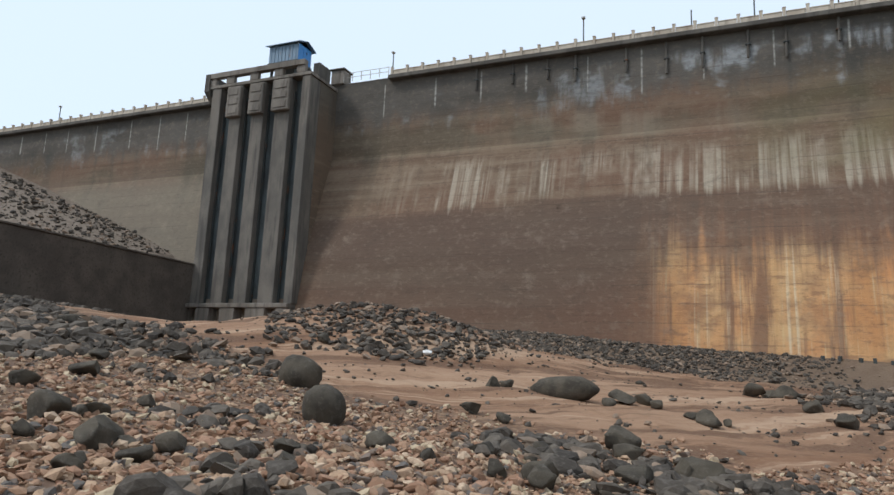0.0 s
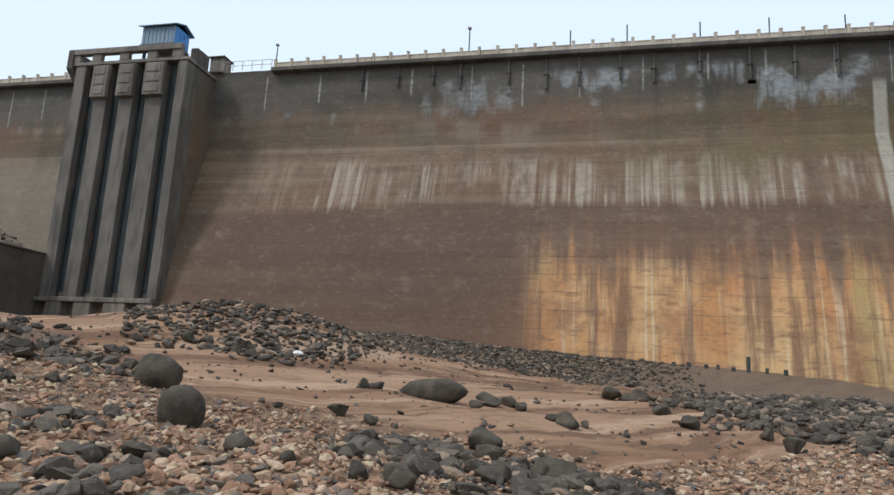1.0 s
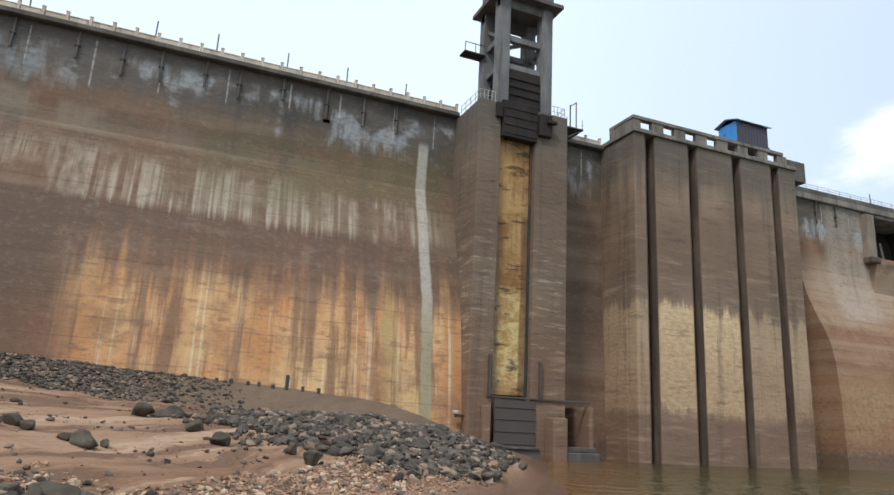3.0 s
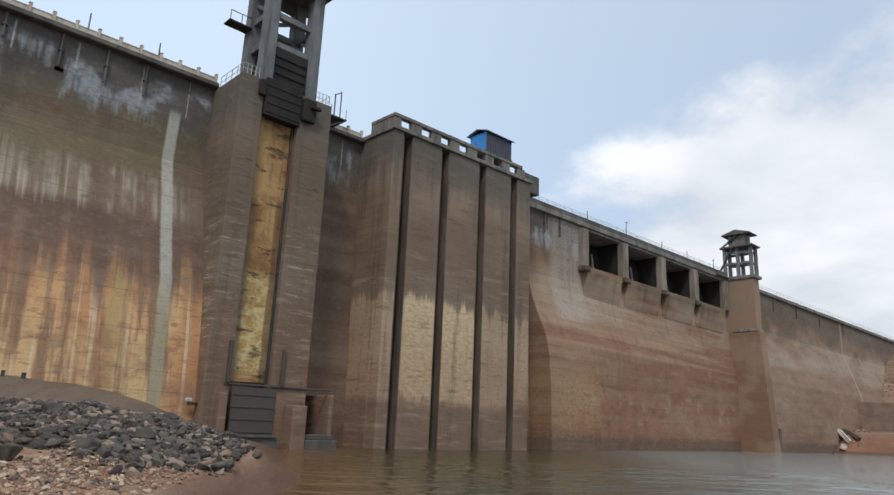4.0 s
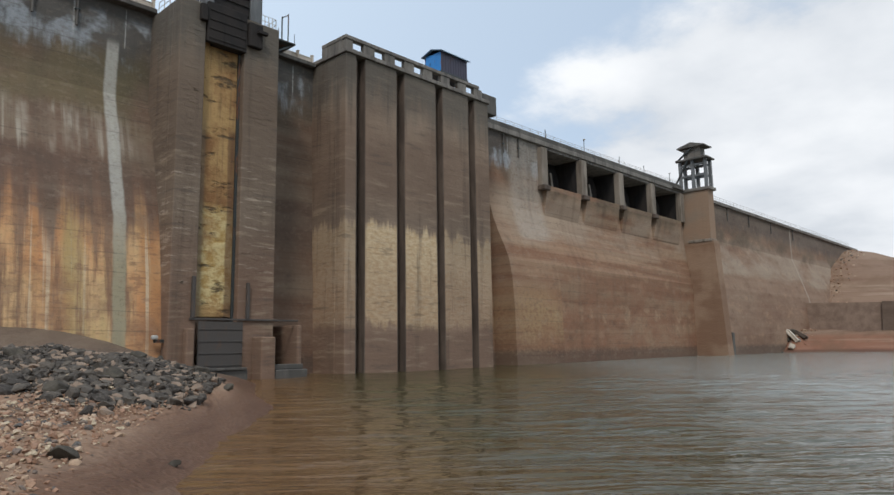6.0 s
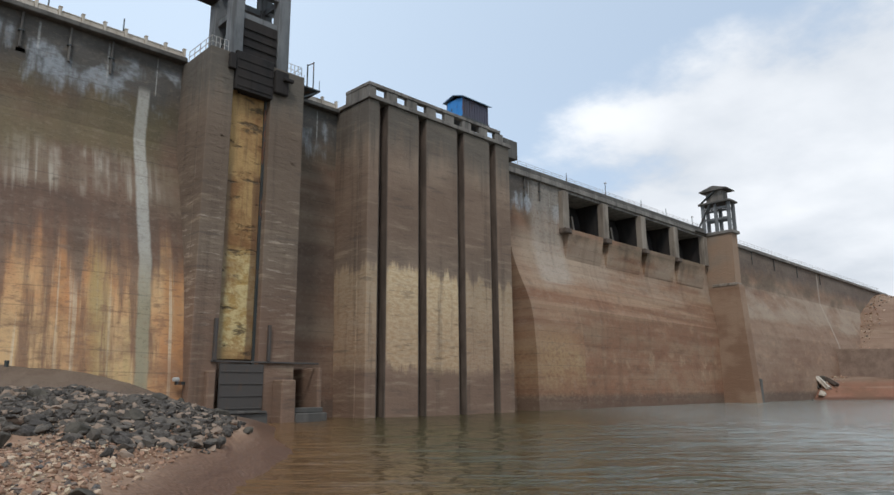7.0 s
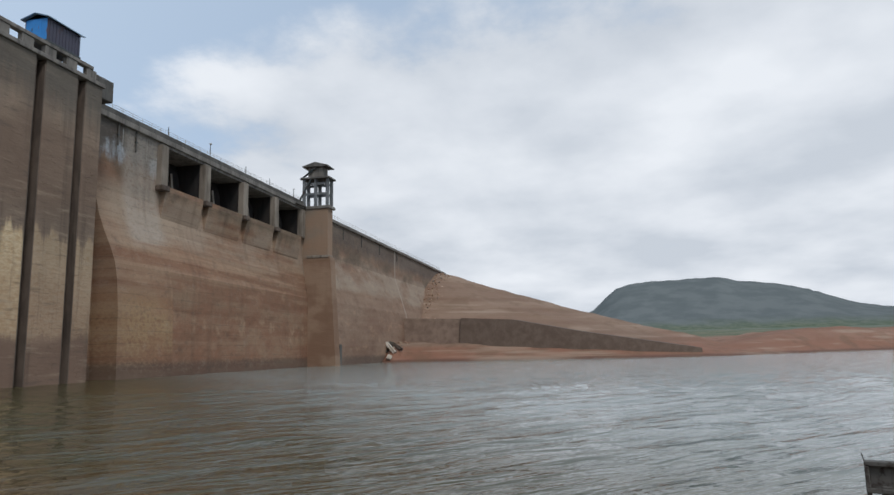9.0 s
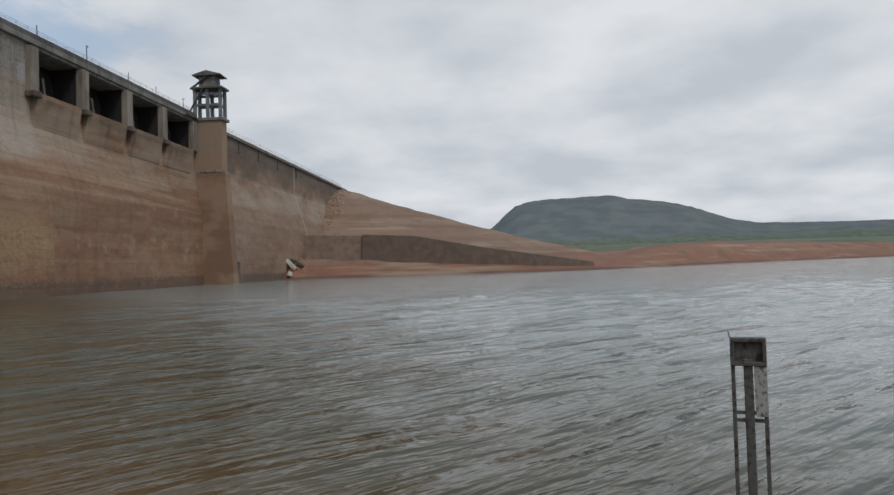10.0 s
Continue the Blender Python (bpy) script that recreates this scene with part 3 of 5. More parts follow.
def ground_z(x, y):
    u = shore_u(x, y)
    z = 0.113 * u + 0.55 * math.tanh(u / 1.5) if u > 0 else max(-4.0, 0.28 * u)
    # rubble bank along the foot of the dam
    foot = smoothstep(40, 54, y) * smoothstep(66, 60, y) * smoothstep(-46, -30, x) * smoothstep(27, 17, x)
    z += foot * (1.0 + 0.9 * smoothstep(-10, 16, x))
    z += 1.9 * math.exp(-(((x + 15.5) / 6.2) ** 2 + ((y - 29) / 8.5) ** 2))
    # the dark heap between the sand and the gate tower
    z += 1.15 * math.exp(-(((x - 11.5) / 7) ** 2 + ((y - 32.5) / 8.5) ** 2))
    z += 0.4 * math.exp(-(((x - 17) / 5) ** 2 + ((y - 44) / 5) ** 2))
    z -= 0.8 * math.exp(-(((x - 30.5) / 4.5) ** 2 + ((y - 52) / 3.5) ** 2))
    # the hollow before the slotted intake
    z -= 1.2 * math.exp(-(((x + 47) / 10) ** 2 + ((y - 53) / 9) ** 2))
    if x > -57:
        z -= 1.3 * smoothstep(24, 46, y) * smoothstep(-14, -32, x)
    # fill behind the training wall
    if x < -55:
        z += smoothstep(18, 34, y) * (4.6 * smoothstep(-55.4, -57.6, x) + max(0, min(14, (-55.5 - x) * 0.27))) * (0.35 + 0.65 * smoothstep(34, 58, y))
    # far bank: the hill at the end of the dam
    if x > 120:
        xs = 172 + 0.2 * max(0, 58 - y) + 1.3 * max(0, -30 - y) - 0.45 * max(0, -90 - y)
        crest = 3.9 + (33.1 - 3.9) * min(1.0, max(0.0, (y + 47) / 109)) ** 1.12 + 5.0 * smoothstep(-50, -130, y)
        k = (x - xs) / 92
        if k > 0:
            low = max(1.6, min(4.6, 1.9 + (y + 26) * 0.042))
            hz = low * smoothstep(0, 0.16, k) + (crest - low) * smoothstep(0.16, 1.0, k)
            # the bare red bluff past the tip of the facing
            hz = max(hz, 9.0 * smoothstep(-10, -85, y) * smoothstep(0.0, 0.35, k) + 1.2 * smoothstep(-60, -140, y) * smoothstep(0.2, 0.7, k))
            fade = smoothstep(1.0, 3.2, k)
            hz = hz * (1 - fade) + fade * (6 + 0.028 * max(0, x - 450))
            z = max(z, 0) * 0 + hz
        else:
            z = max(-4, 9 * k)
    if 150 < x < 200:       # rock pile in the corner of bank and dam
        z = max(z, 4.2 * math.exp(-(((x - 178) / 4.5) ** 2 + ((y - 54) / 3.0) ** 2)) - 0.3)
    if x > 150 and z > 0.3:
        z += min(1.0, z / 6) * (1.1 * noise.noise((x * 0.045, y * 0.045, 6)) + 0.5 * noise.noise((x * 0.15, y * 0.15, 2)))
    if 0.4 < u < 60 and x < 24 and y < 46:      # old shorelines left as low steps
        k = u * 0.34 + 0.9 * noise.noise((x * 0.05, y * 0.05, 5))
        k -= math.floor(k)
        z += 0.20 * smoothstep(1.5, 9.0, u) * (k - 0.5 if k < 0.82 else (0.5 - (k - 0.82) / 0.18) - 0.18)
    return z + 0.10 * noise.noise((x * 0.35, y * 0.35, 0)) + 0.05 * noise.noise((x * 1.1, y * 1.1, 3))


def steps(*runs):
    """Coordinates of several runs (lo, hi, count), evenly or, with a fourth value, ever wider away from it."""
    out = []
    for lo, hi, n, *grow in runs:
        t = np.linspace(0, 1, n, endpoint=False)
        if grow:
            t = t ** grow[0] if grow[0] > 1 else 1 - (1 - t) ** (1 / grow[0])
        out += list(lo + (hi - lo) * t)
    return np.array(out)


def build_ground():
    xs = steps((-900, -60, 34, 0.3), (-60, -30, 50), (-30, 24, 200), (24, 40, 26), (40, 150, 36), (150, 320, 80), (320, 4001, 40, 3.0))
    ys = steps((-3200, -160, 40, 0.3), (-160, 4, 66), (4, 50, 176), (50, 66, 22), (66, 901, 20, 2.5))
    vs = [(x, y, ground_z(x, y)) for y in ys for x in xs]
    n = len(xs)
    fs = [(j * n + i, j * n + i + 1, (j + 1) * n + i + 1, (j + 1) * n + i) for j in range(len(ys) - 1) for i in range(n - 1)]
    me = bpy.data.meshes.new("ground")
    me.from_pydata(vs, [], fs)
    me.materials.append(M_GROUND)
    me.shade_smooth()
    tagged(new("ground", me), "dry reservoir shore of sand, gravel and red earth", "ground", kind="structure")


build_ground()


def build_water():
    xs = steps((-60, 0, 16), (0, 46, 240), (46, 1501, 110, 2.6))
    ys = steps((-900, -26, 80, 0.38), (-26, 40, 310), (40, 62.5, 36))
    vs = []
    for y in ys:
        for x in xs:
            d = math.hypot(x, y)
            p, q = 0.707 * x + 0.707 * y, 0.707 * x - 0.707 * y      # p across the crests
            amp = smoothstep(150, 15, d)
            z = 0.0
            if amp > 0:
                z = amp * (0.11 * noise.noise((p * 0.75, q * 0.2, 0)) + 0.06 * noise.noise((p * 1.5, q * 0.36, 5)) + 0.010 * noise.noise((p * 4.2, q * 1.4, 9)))
                z *= smoothstep(1.5, -5.0, shore_u(x, y)) * 0.85 + 0.15
            vs.append((x, y, z))
    n = len(xs)
    fs = [(j * n + i, j * n + i + 1, (j + 1) * n + i + 1, (j + 1) * n + i) for j in range(len(ys) - 1) for i in range(n - 1)]
    me = bpy.data.meshes.new("water")
    me.from_pydata(vs, [], fs)
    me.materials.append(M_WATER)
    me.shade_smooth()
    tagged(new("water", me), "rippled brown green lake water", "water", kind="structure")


build_water()

# ---- the dam ----
TOP = 33.2       # road level; the parapet stands above
FACE = [(DAM_Y, TOP), (DAM_Y, 24.5), (58.3, 19.2), (56.7, 13.7), (55.8, 8.4), (55.3, 4.0), (55.0, -4.0)]
BACK = [(82.0, -4.0), (66.5, 24.0), (66.5, TOP)]


def build_dam():
    dam = tagged(empty("dam_wall", (0, DAM_Y, 0)), "long stained masonry dam wall with lime streaks", "dam", kind="structure")
    inv = Matrix.Translation((0, -DAM_Y, 0))

    def piece(name, bm, mat, label=""):
        ob = part(name, bm, mat, None, label)
        ob.parent = dam
        ob.matrix_parent_inverse = inv
        return ob

    bm = B()
    extrude_x(bm, FACE + BACK, -330, 29.0)
    piece("wall_face", bm, M_WALL)
    bm = B()
    extrude_x(bm, [(DAM_Y, TOP), (DAM_Y, 24.5), (59.2, -4.0)] + BACK, 29.0, 72.0)
    piece("wall_face", bm, M_WALL)
    # spillway stretch: lower wall flares out below the sills
    low = [(DAM_Y, 26.4), (DAM_Y, 23.6), (59.75, 22.0), (59.2, 20.0), (58.3, 17.8), (57.3, 15.7), (56.6, 13.9), (56.2, 11.8), (55.9, 8.2), (55.6, -4.0), (82.0, -4.0), (70, 26.4)]
    bm = B()
    extrude_x(bm, low, 72.0, 83.0)
    piece("wall_face", bm, M_WALL)
    bm = B()
    extrude_x(bm, [(y + (0.75 if -5 < z < 10 and y < 60 else 0.3 if z < 12 and y < 60 else 0), z) for y, z in low], 83.0, 134.0)
    for v in bm.verts:      # the batter runs out towards the far tower
        if v.co.x > 100 and v.co.y < DAM_Y:
            v.co.y += (DAM_Y - v.co.y) * 0.62
    piece("wall_face", bm, M_WALL)
    bm = B()
    extrude_x(bm, [(DAM_Y, TOP), (DAM_Y, 26.4), (66.5, 26.4), (66.5, TOP)], 72.0, 84.6)
    piece("wall_face", bm, M_WALL)
    bm = B()
    extrude_x(bm, FACE + BACK, 134.0, 330.0)
    piece("wall_face", bm, M_WALL)
    # road slab over the spillway
    bm = B()
    box(bm, (84.6, 59.8, 32.3), (134.0, 66.5, TOP), 0.05)
    piece("bridge_slab", bm, M_CONC)
    return dam, piece


DAM, dam_piece = build_dam()


def build_spillway():
    """Four gated bays between piers."""
    xs = [84.6, 95.6, 107.6, 119.4, 131.6]
    for i, x in enumerate(xs):
        bm = B()
        w = 0.8
        box(bm, (x - w, 59.2, 26.4), (x + w, 60.3, 32.3), 0.08)
        dam_piece("spillway_pier", bm, M_PIER)
        # rear of the pier, with the bay's shade put into its colour
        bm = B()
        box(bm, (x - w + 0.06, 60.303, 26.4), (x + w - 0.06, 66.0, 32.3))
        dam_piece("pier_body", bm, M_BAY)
        if i < 4:
            # corbel coloured dark for the shade below the pier
            bm = B()
            box(bm, (x - 1.1, 58.6, 25.6), (x + 0.6, 59.95, 26.397), 0.12)
            dam_piece("corbel", bm, M_GROOVE)
            bm = B()
            extrude_x(bm, [(60.2, 26.38), (58.95, 26.38), (58.95, 25.7), (59.72, 21.9), (60.2, 21.0)], x + 0.1, xs[i + 1] - 1.6)
            dam_piece("apron", bm, M_WALL)
    for a, b in zip(xs, xs[1:]):
        bm = B()
        n, r = 14, 7.0
        for k in range(n):
            t0, t1 = [radians(-24 + 62 * q / n) for q in (k, k + 1)]
            p = [(70.6 - r * math.cos(t), 28.8 + r * math.sin(t)) for t in (t0, t1)]
            vs = [bm.verts.new((xx, yy, zz)) for xx, (yy, zz) in ((a + 1.05, p[0]), (b - 1.05, p[0]), (b - 1.05, p[1]), (a + 1.05, p[1]))]
            bm.faces.new(vs)
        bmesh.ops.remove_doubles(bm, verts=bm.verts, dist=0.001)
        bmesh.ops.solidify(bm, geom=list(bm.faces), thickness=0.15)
        # the gate's colour holds the bay's shade
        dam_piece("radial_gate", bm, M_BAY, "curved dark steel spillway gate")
        bm = B()
        for f in (0.3, 0.62):
            xx = a + (b - a) * f
            beam(bm, (xx, 62.6, 26.6), (xx + 0.2, 63.2, 29.6 + f), 0.34)
        dam_piece("gate_arm", bm, M_PIER)
        # near-black sheet stands in for the bay's shaded depth
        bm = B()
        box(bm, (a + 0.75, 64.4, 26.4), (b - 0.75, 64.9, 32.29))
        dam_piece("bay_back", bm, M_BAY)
        bm = B()
        box(bm, (a + 1.0, 59.9, 26.4), (b - 1.0, 60.9, 26.75), 0.08)
        dam_piece("sill", bm, M_CONC)


build_spillway()


def build_parapet():
    """Posts and infill panels along the road edge."""
    def run(x0, x1, step):
        n = round((x1 - x0) / step)
        d = (x1 - x0) / n
        bm = B()
        box(bm, (-0.12, -0.15, 0), (0.12, 0.15, 0.94), 0.02)
        box(bm, (-0.15, -0.18, 0.94), (0.15, 0.18, 1.02), 0.02)
        post_me = mesh_of("post", bm, M_PARAPET)
        bm = B()
        box(bm, (-d / 2 + 0.145, -0.07, 0.02), (d / 2 - 0.145, 0.07, 0.58), 0.02)
        box(bm, (-d / 2 + 0.145, -0.11, 0.585), (d / 2 - 0.145, 0.11, 0.68), 0.02)
        panel_me = mesh_of("panel", bm, M_PARAPET)
        for i in range(n + 1):
            for nm, me, off in (("post", post_me, 0), ("panel", panel_me, d / 2)):
                if nm == "panel" and i == n:
                    continue
                ob = new(nm, me)
                ob.parent = DAM
                ob.location = (x0 + i * d + off, -0.2, TOP)
        bm = B()
        box(bm, (x0 - 0.2, DAM_Y - 0.75, TOP - 0.45), (x1 + 0.2, DAM_Y + 0.9, TOP - 0.004), 0.06)
        dam_piece("kerb_slab", bm, M_DARKCONC)
    run(-33.4, 25.0, 1.75)
    run(-150, -55.0, 1.9)
    run(35.0, 42.4, 1.8)
    for x0, x1 in ((66.0, 132.5), (137.0, 268.0)):
        bm = B()
        box(bm, (x0, DAM_Y - 0.5, TOP - 0.5), (x1, DAM_Y + 0.4, TOP + 0.25), 0.06)
        dam_piece("kerb_slab", bm, M_CONC)
    bm = B()
    box(bm, (66.0, DAM_Y - 0.35, TOP + 0.253), (132.5, DAM_Y - 0.1, TOP + 1.0), 0.04)
    dam_piece("parapet_wall", bm, M_DARKCONC)


build_parapet()

# ---- intake blocks and towers ----


def local(ob):
    """Sets parts built in world metres under a thing that stands at its base."""
    def piece(name, bm, mat, label="", parent=None):
        p = part(name, bm, mat, None, label)
        p.parent = parent or ob
        base = Matrix.Translation(ob.location)
        p.matrix_parent_inverse = Matrix.Identity(4) if parent else base.inverted()
        return p
    return piece


def build_block_b():
    """Wide intake block with four stop-log grooves, standing in the water."""
    t = tagged(empty("intake_block", (54, 57, -3)), "massive stained masonry intake block with four dark grooves", "intake block")
    p = local(t)
    x0, x1, yf, top = 42.7, 65.4, 54.2, 33.0
    grooves = [(44.1, 45.35), (49.75, 51.0), (55.9, 57.15), (61.6, 62.85)]
    edges = [x0] + [q for g in grooves for q in g] + [x1]
    for a, b in zip(edges[0::2], edges[1::2]):
        bm = B()
        box(bm, (a, yf, -4), (b, yf + 1.6, top), 0.06)
        p("pier", bm, M_BLOCK)
    bm = B()
    box(bm, (x0, yf + 1.603, -4), (x1, 64, top), 0.05)
    p("core", bm, M_BLOCK)
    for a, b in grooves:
        # added linings darken the whole groove like the shade in a recess
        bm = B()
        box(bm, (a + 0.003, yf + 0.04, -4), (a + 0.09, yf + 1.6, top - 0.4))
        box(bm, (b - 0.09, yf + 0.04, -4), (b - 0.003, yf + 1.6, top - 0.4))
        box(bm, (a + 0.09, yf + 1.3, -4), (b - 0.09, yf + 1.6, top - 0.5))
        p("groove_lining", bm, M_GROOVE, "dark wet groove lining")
    # slab and open parapet of short posts under a beam
    bm = B()
    box(bm, (x0 - 0.2, yf - 0.25, top + 0.003), (x1 + 0.2, 60.5, top + 0.45), 0.04)
    p("deck_slab", bm, M_CONC)
    bm = B()
    box(bm, (x0 - 0.2, yf - 0.2, top + 1.45), (x1 - 1.8, yf + 0.5, top + 1.85), 0.04)
    box(bm, (x0 - 0.2, yf + 0.5, top + 1.45), (x0 + 0.4, 58.2, top + 1.85), 0.04)
    p("beam", bm, M_CONC)
    for i in range(8):
        x = x0 + 0.1 + i * 2.95
        bm = B()
        box(bm, (x - (0.2 if i == 0 else 0.75), yf - 0.1, top + 0.45), (x + 0.75, yf + 0.45, top + 1.45), 0.03)
        p("post", bm, M_CONC)
    bm = B()
    box(bm, (x0 - 0.15, yf + 0.46, top + 0.45), (x0 + 0.3, 58.2, top + 1.45), 0.03)
    p("end_wall", bm, M_CONC)
    bm = B()
    box(bm, (x1 + 0.203, 55.2, top - 0.6), (x1 + 3.0, 58.6, top + 1.9), 0.05)
    p("end_chamber", bm, M_DARKCONC)
    return t


def build_cabin(name_label, x0, x1, y0, y1, z0, z1, side_left, side_mat, front_mat, base):
    c = tagged(empty("hoist_cabin", ((x0 + x1) / 2, (y0 + y1) / 2, z0)), name_label, "cabin", "hoist cabins")
    p = local(c)
    t = 0.08
    bm = B()
    box(bm, (x0, y0, z0), (x1, y0 + t, z1), 0.01)
    f = p("front_wall", bm, front_mat)
    bm = B()
    for i in range(int((x1 - x0) / 0.45)):
        rod(bm, (x0 + 0.3 + i * 0.45, y0 - 0.01, z0 + 0.05), (x0 + 0.3 + i * 0.45, y0 - 0.01, z1 - 0.05), 0.035, 6)
    q = p("rib", bm, front_mat)
    bm = B()
    box(bm, (x0, y1 - t, z0), (x1, y1, z1), 0.01)
    p("back_wall", bm, front_mat)
    for x in (x0, x1 - t):
        bm = B()
        box(bm, (x, y0 + t, z0), (x + t, y1 - t, z1), 0.01)
        p("side_wall", bm, side_mat)
    sx = x0 if side_left else x1
    d = -1 if side_left else 1
    bm = B()
    box(bm, (min(sx, sx + d * 0.04), y0 + 0.9, z0 + 0.25), (max(sx, sx + d * 0.04), y1 - 0.75, z1 - 0.35), 0.01)
    door = p("door", bm, M_BLUE, "bright blue sheet door")
    bm = B()
    box(bm, (min(sx + d * 0.043, sx + d * 0.1), y1 - 1.0, z0 + 1.1), (max(sx + d * 0.043, sx + d * 0.1), y1 - 0.9, z0 + 1.4), 0.01)
    p("handle", bm, M_STEEL, "", door)
    bm = B()
    o, ym, zr = 0.35, (y0 + y1) / 2, z1 + 0.5
    a = [(y0 - o, z1 - 0.05), (ym, zr), (y1 + o, z1 - 0.05), (y1 + o, z1 + 0.03), (ym, zr + 0.09), (y0 - o, z1 + 0.03)]
    extrude_x(bm, a, x0 - o, x1 + o)
    p("roof", bm, M_BLUEGREY, "low pitched sheet roof")
    for x, s in ((x0, 1), (x1, -1)):
        bm = B()
        vs = [bm.verts.new((x + s * 0.02, yy, zz)) for yy, zz in ((y0, z1 - 0.02), (y1, z1 - 0.02), (ym, zr - 0.02))]
        f = bm.faces.new(vs)
        bmesh.ops.solidify(bm, geom=[f], thickness=0.06)
        p("gable", bm, side_mat)
    bm = B()
    box(bm, (x0 - 0.1, y0 - 0.1, z0 - 0.22), (x1 + 0.1, y1 + 0.1, z0 - 0.003), 0.02)
    p("floor_frame", bm, M_STEEL)
    for x in (x0 + 0.3, x1 - 0.3):
        for y in (y0 + 0.3, y1 - 0.3):
            bm = B()
            beam(bm, (x, y, base), (x, y, z0 - 0.22), 0.22)
            p("support_leg", bm, M_STEEL)
    return c


def build_block_a():
    """Tall intake with four slots on the dry side."""
    t = tagged(empty("slotted_intake", (-46, 57.5, 6.5)), "tall grey concrete intake with four long vertical slots", "intake block")
    p = local(t)
    yf, top = 55.0, 32.3
    ps = [(-53.0, -51.75), (-50.3, -48.8), (-47.35, -45.8), (-44.35, -42.5), (-41.2, -40.2)]
    for i, (a, b) in enumerate(ps):
        bm = B()
        box(bm, (a, yf, 8.7), (b, yf + 1.9, top), 0.05)
        p("pier", bm, M_SLOT)
        if 0 < i < 4:
            bm = B()
            box(bm, (a - 0.15, yf - 0.55, 28.6), (b + 0.15, yf - 0.003, top - 0.3), 0.08)
            for k in range(3):
                box(bm, (a + 0.15, yf - 0.62, 28.9 + k * 1.05), (b - 0.15, yf - 0.55, 29.6 + k * 1.05), 0.02)
            p("head_box", bm, M_CONC)
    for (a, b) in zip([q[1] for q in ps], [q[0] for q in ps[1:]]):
        # slot backs are darker and bluer than the piers
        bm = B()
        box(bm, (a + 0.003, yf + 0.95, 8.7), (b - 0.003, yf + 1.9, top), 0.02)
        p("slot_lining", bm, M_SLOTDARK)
        for x in (a + 0.12, b - 0.12):
            bm = B()
            beam(bm, (x, yf + 0.75, 8.7), (x, yf + 0.75, 31), 0.16)
            p("guide_rail", bm, M_STEEL)
    # darker masonry colour puts shade on the side turned from the sun
    bm = B()
    box(bm, (-53.0, yf + 1.903, 6), (-40.2, 64, top), 0.05)
    p("core", bm, M_BLOCK)
    # base with square openings
    bm = B()
    box(bm, (-54.3, yf - 0.6, 8.25), (-40.3, yf + 1.9, 8.7), 0.05)
    p("ledge", bm, M_CONC)
    xs = [-54.3, -53.0, -51.6, -49.9, -48.5, -46.7, -45.3, -43.0, -41.7, -40.3]
    for a, b in zip(xs[0::2], xs[1::2]):
        bm = B()
        box(bm, (a, yf - 0.5, 5.5), (b, yf + 1.9, 8.247), 0.04)
        p("foot_pier", bm, M_CONC)
    bm = B()
    box(bm, (-54, yf + 1.2, 5.5), (-40.4, yf + 1.88, 8.24))
    p("opening_back", bm, M_STEEL)
    # head frame: deck, posts and beam
    bm = B()
    box(bm, (-53.3, yf - 0.1, top + 0.003), (-40.05, 60, top + 0.35), 0.03)
    p("deck_slab", bm, M_CONC)
    bm = B()
    box(bm, (-53.5, yf - 0.25, top + 1.15), (-40.9, yf + 0.4, top + 1.75), 0.04)
    p("beam", bm, M_CONC)
    for x in (-53.1, -50.6, -47.4, -44.2, -41.4):
        bm = B()
        box(bm, (x - 0.55, yf - 0.1, top + 0.35), (x + 0.55, yf + 0.35, top + 1.15), 0.03)
        p("post", bm, M_CONC)
    bm = B()
    extrude_x(bm, [(yf - 0.3, top + 1.7), (yf - 0.3, top - 0.3), (yf + 0.8, top - 1.4), (58, top - 1.4), (58, top + 1.7)], -53.9, -53.3)
    p("end_bracket", bm, M_DARKCONC)
    bm = B()
    box(bm, (-40.9, 56.3, top + 0.35), (-40.1, 58.4, top + 1.9), 0.04)
    p("end_chamber", bm, M_DARKCONC)
    return t


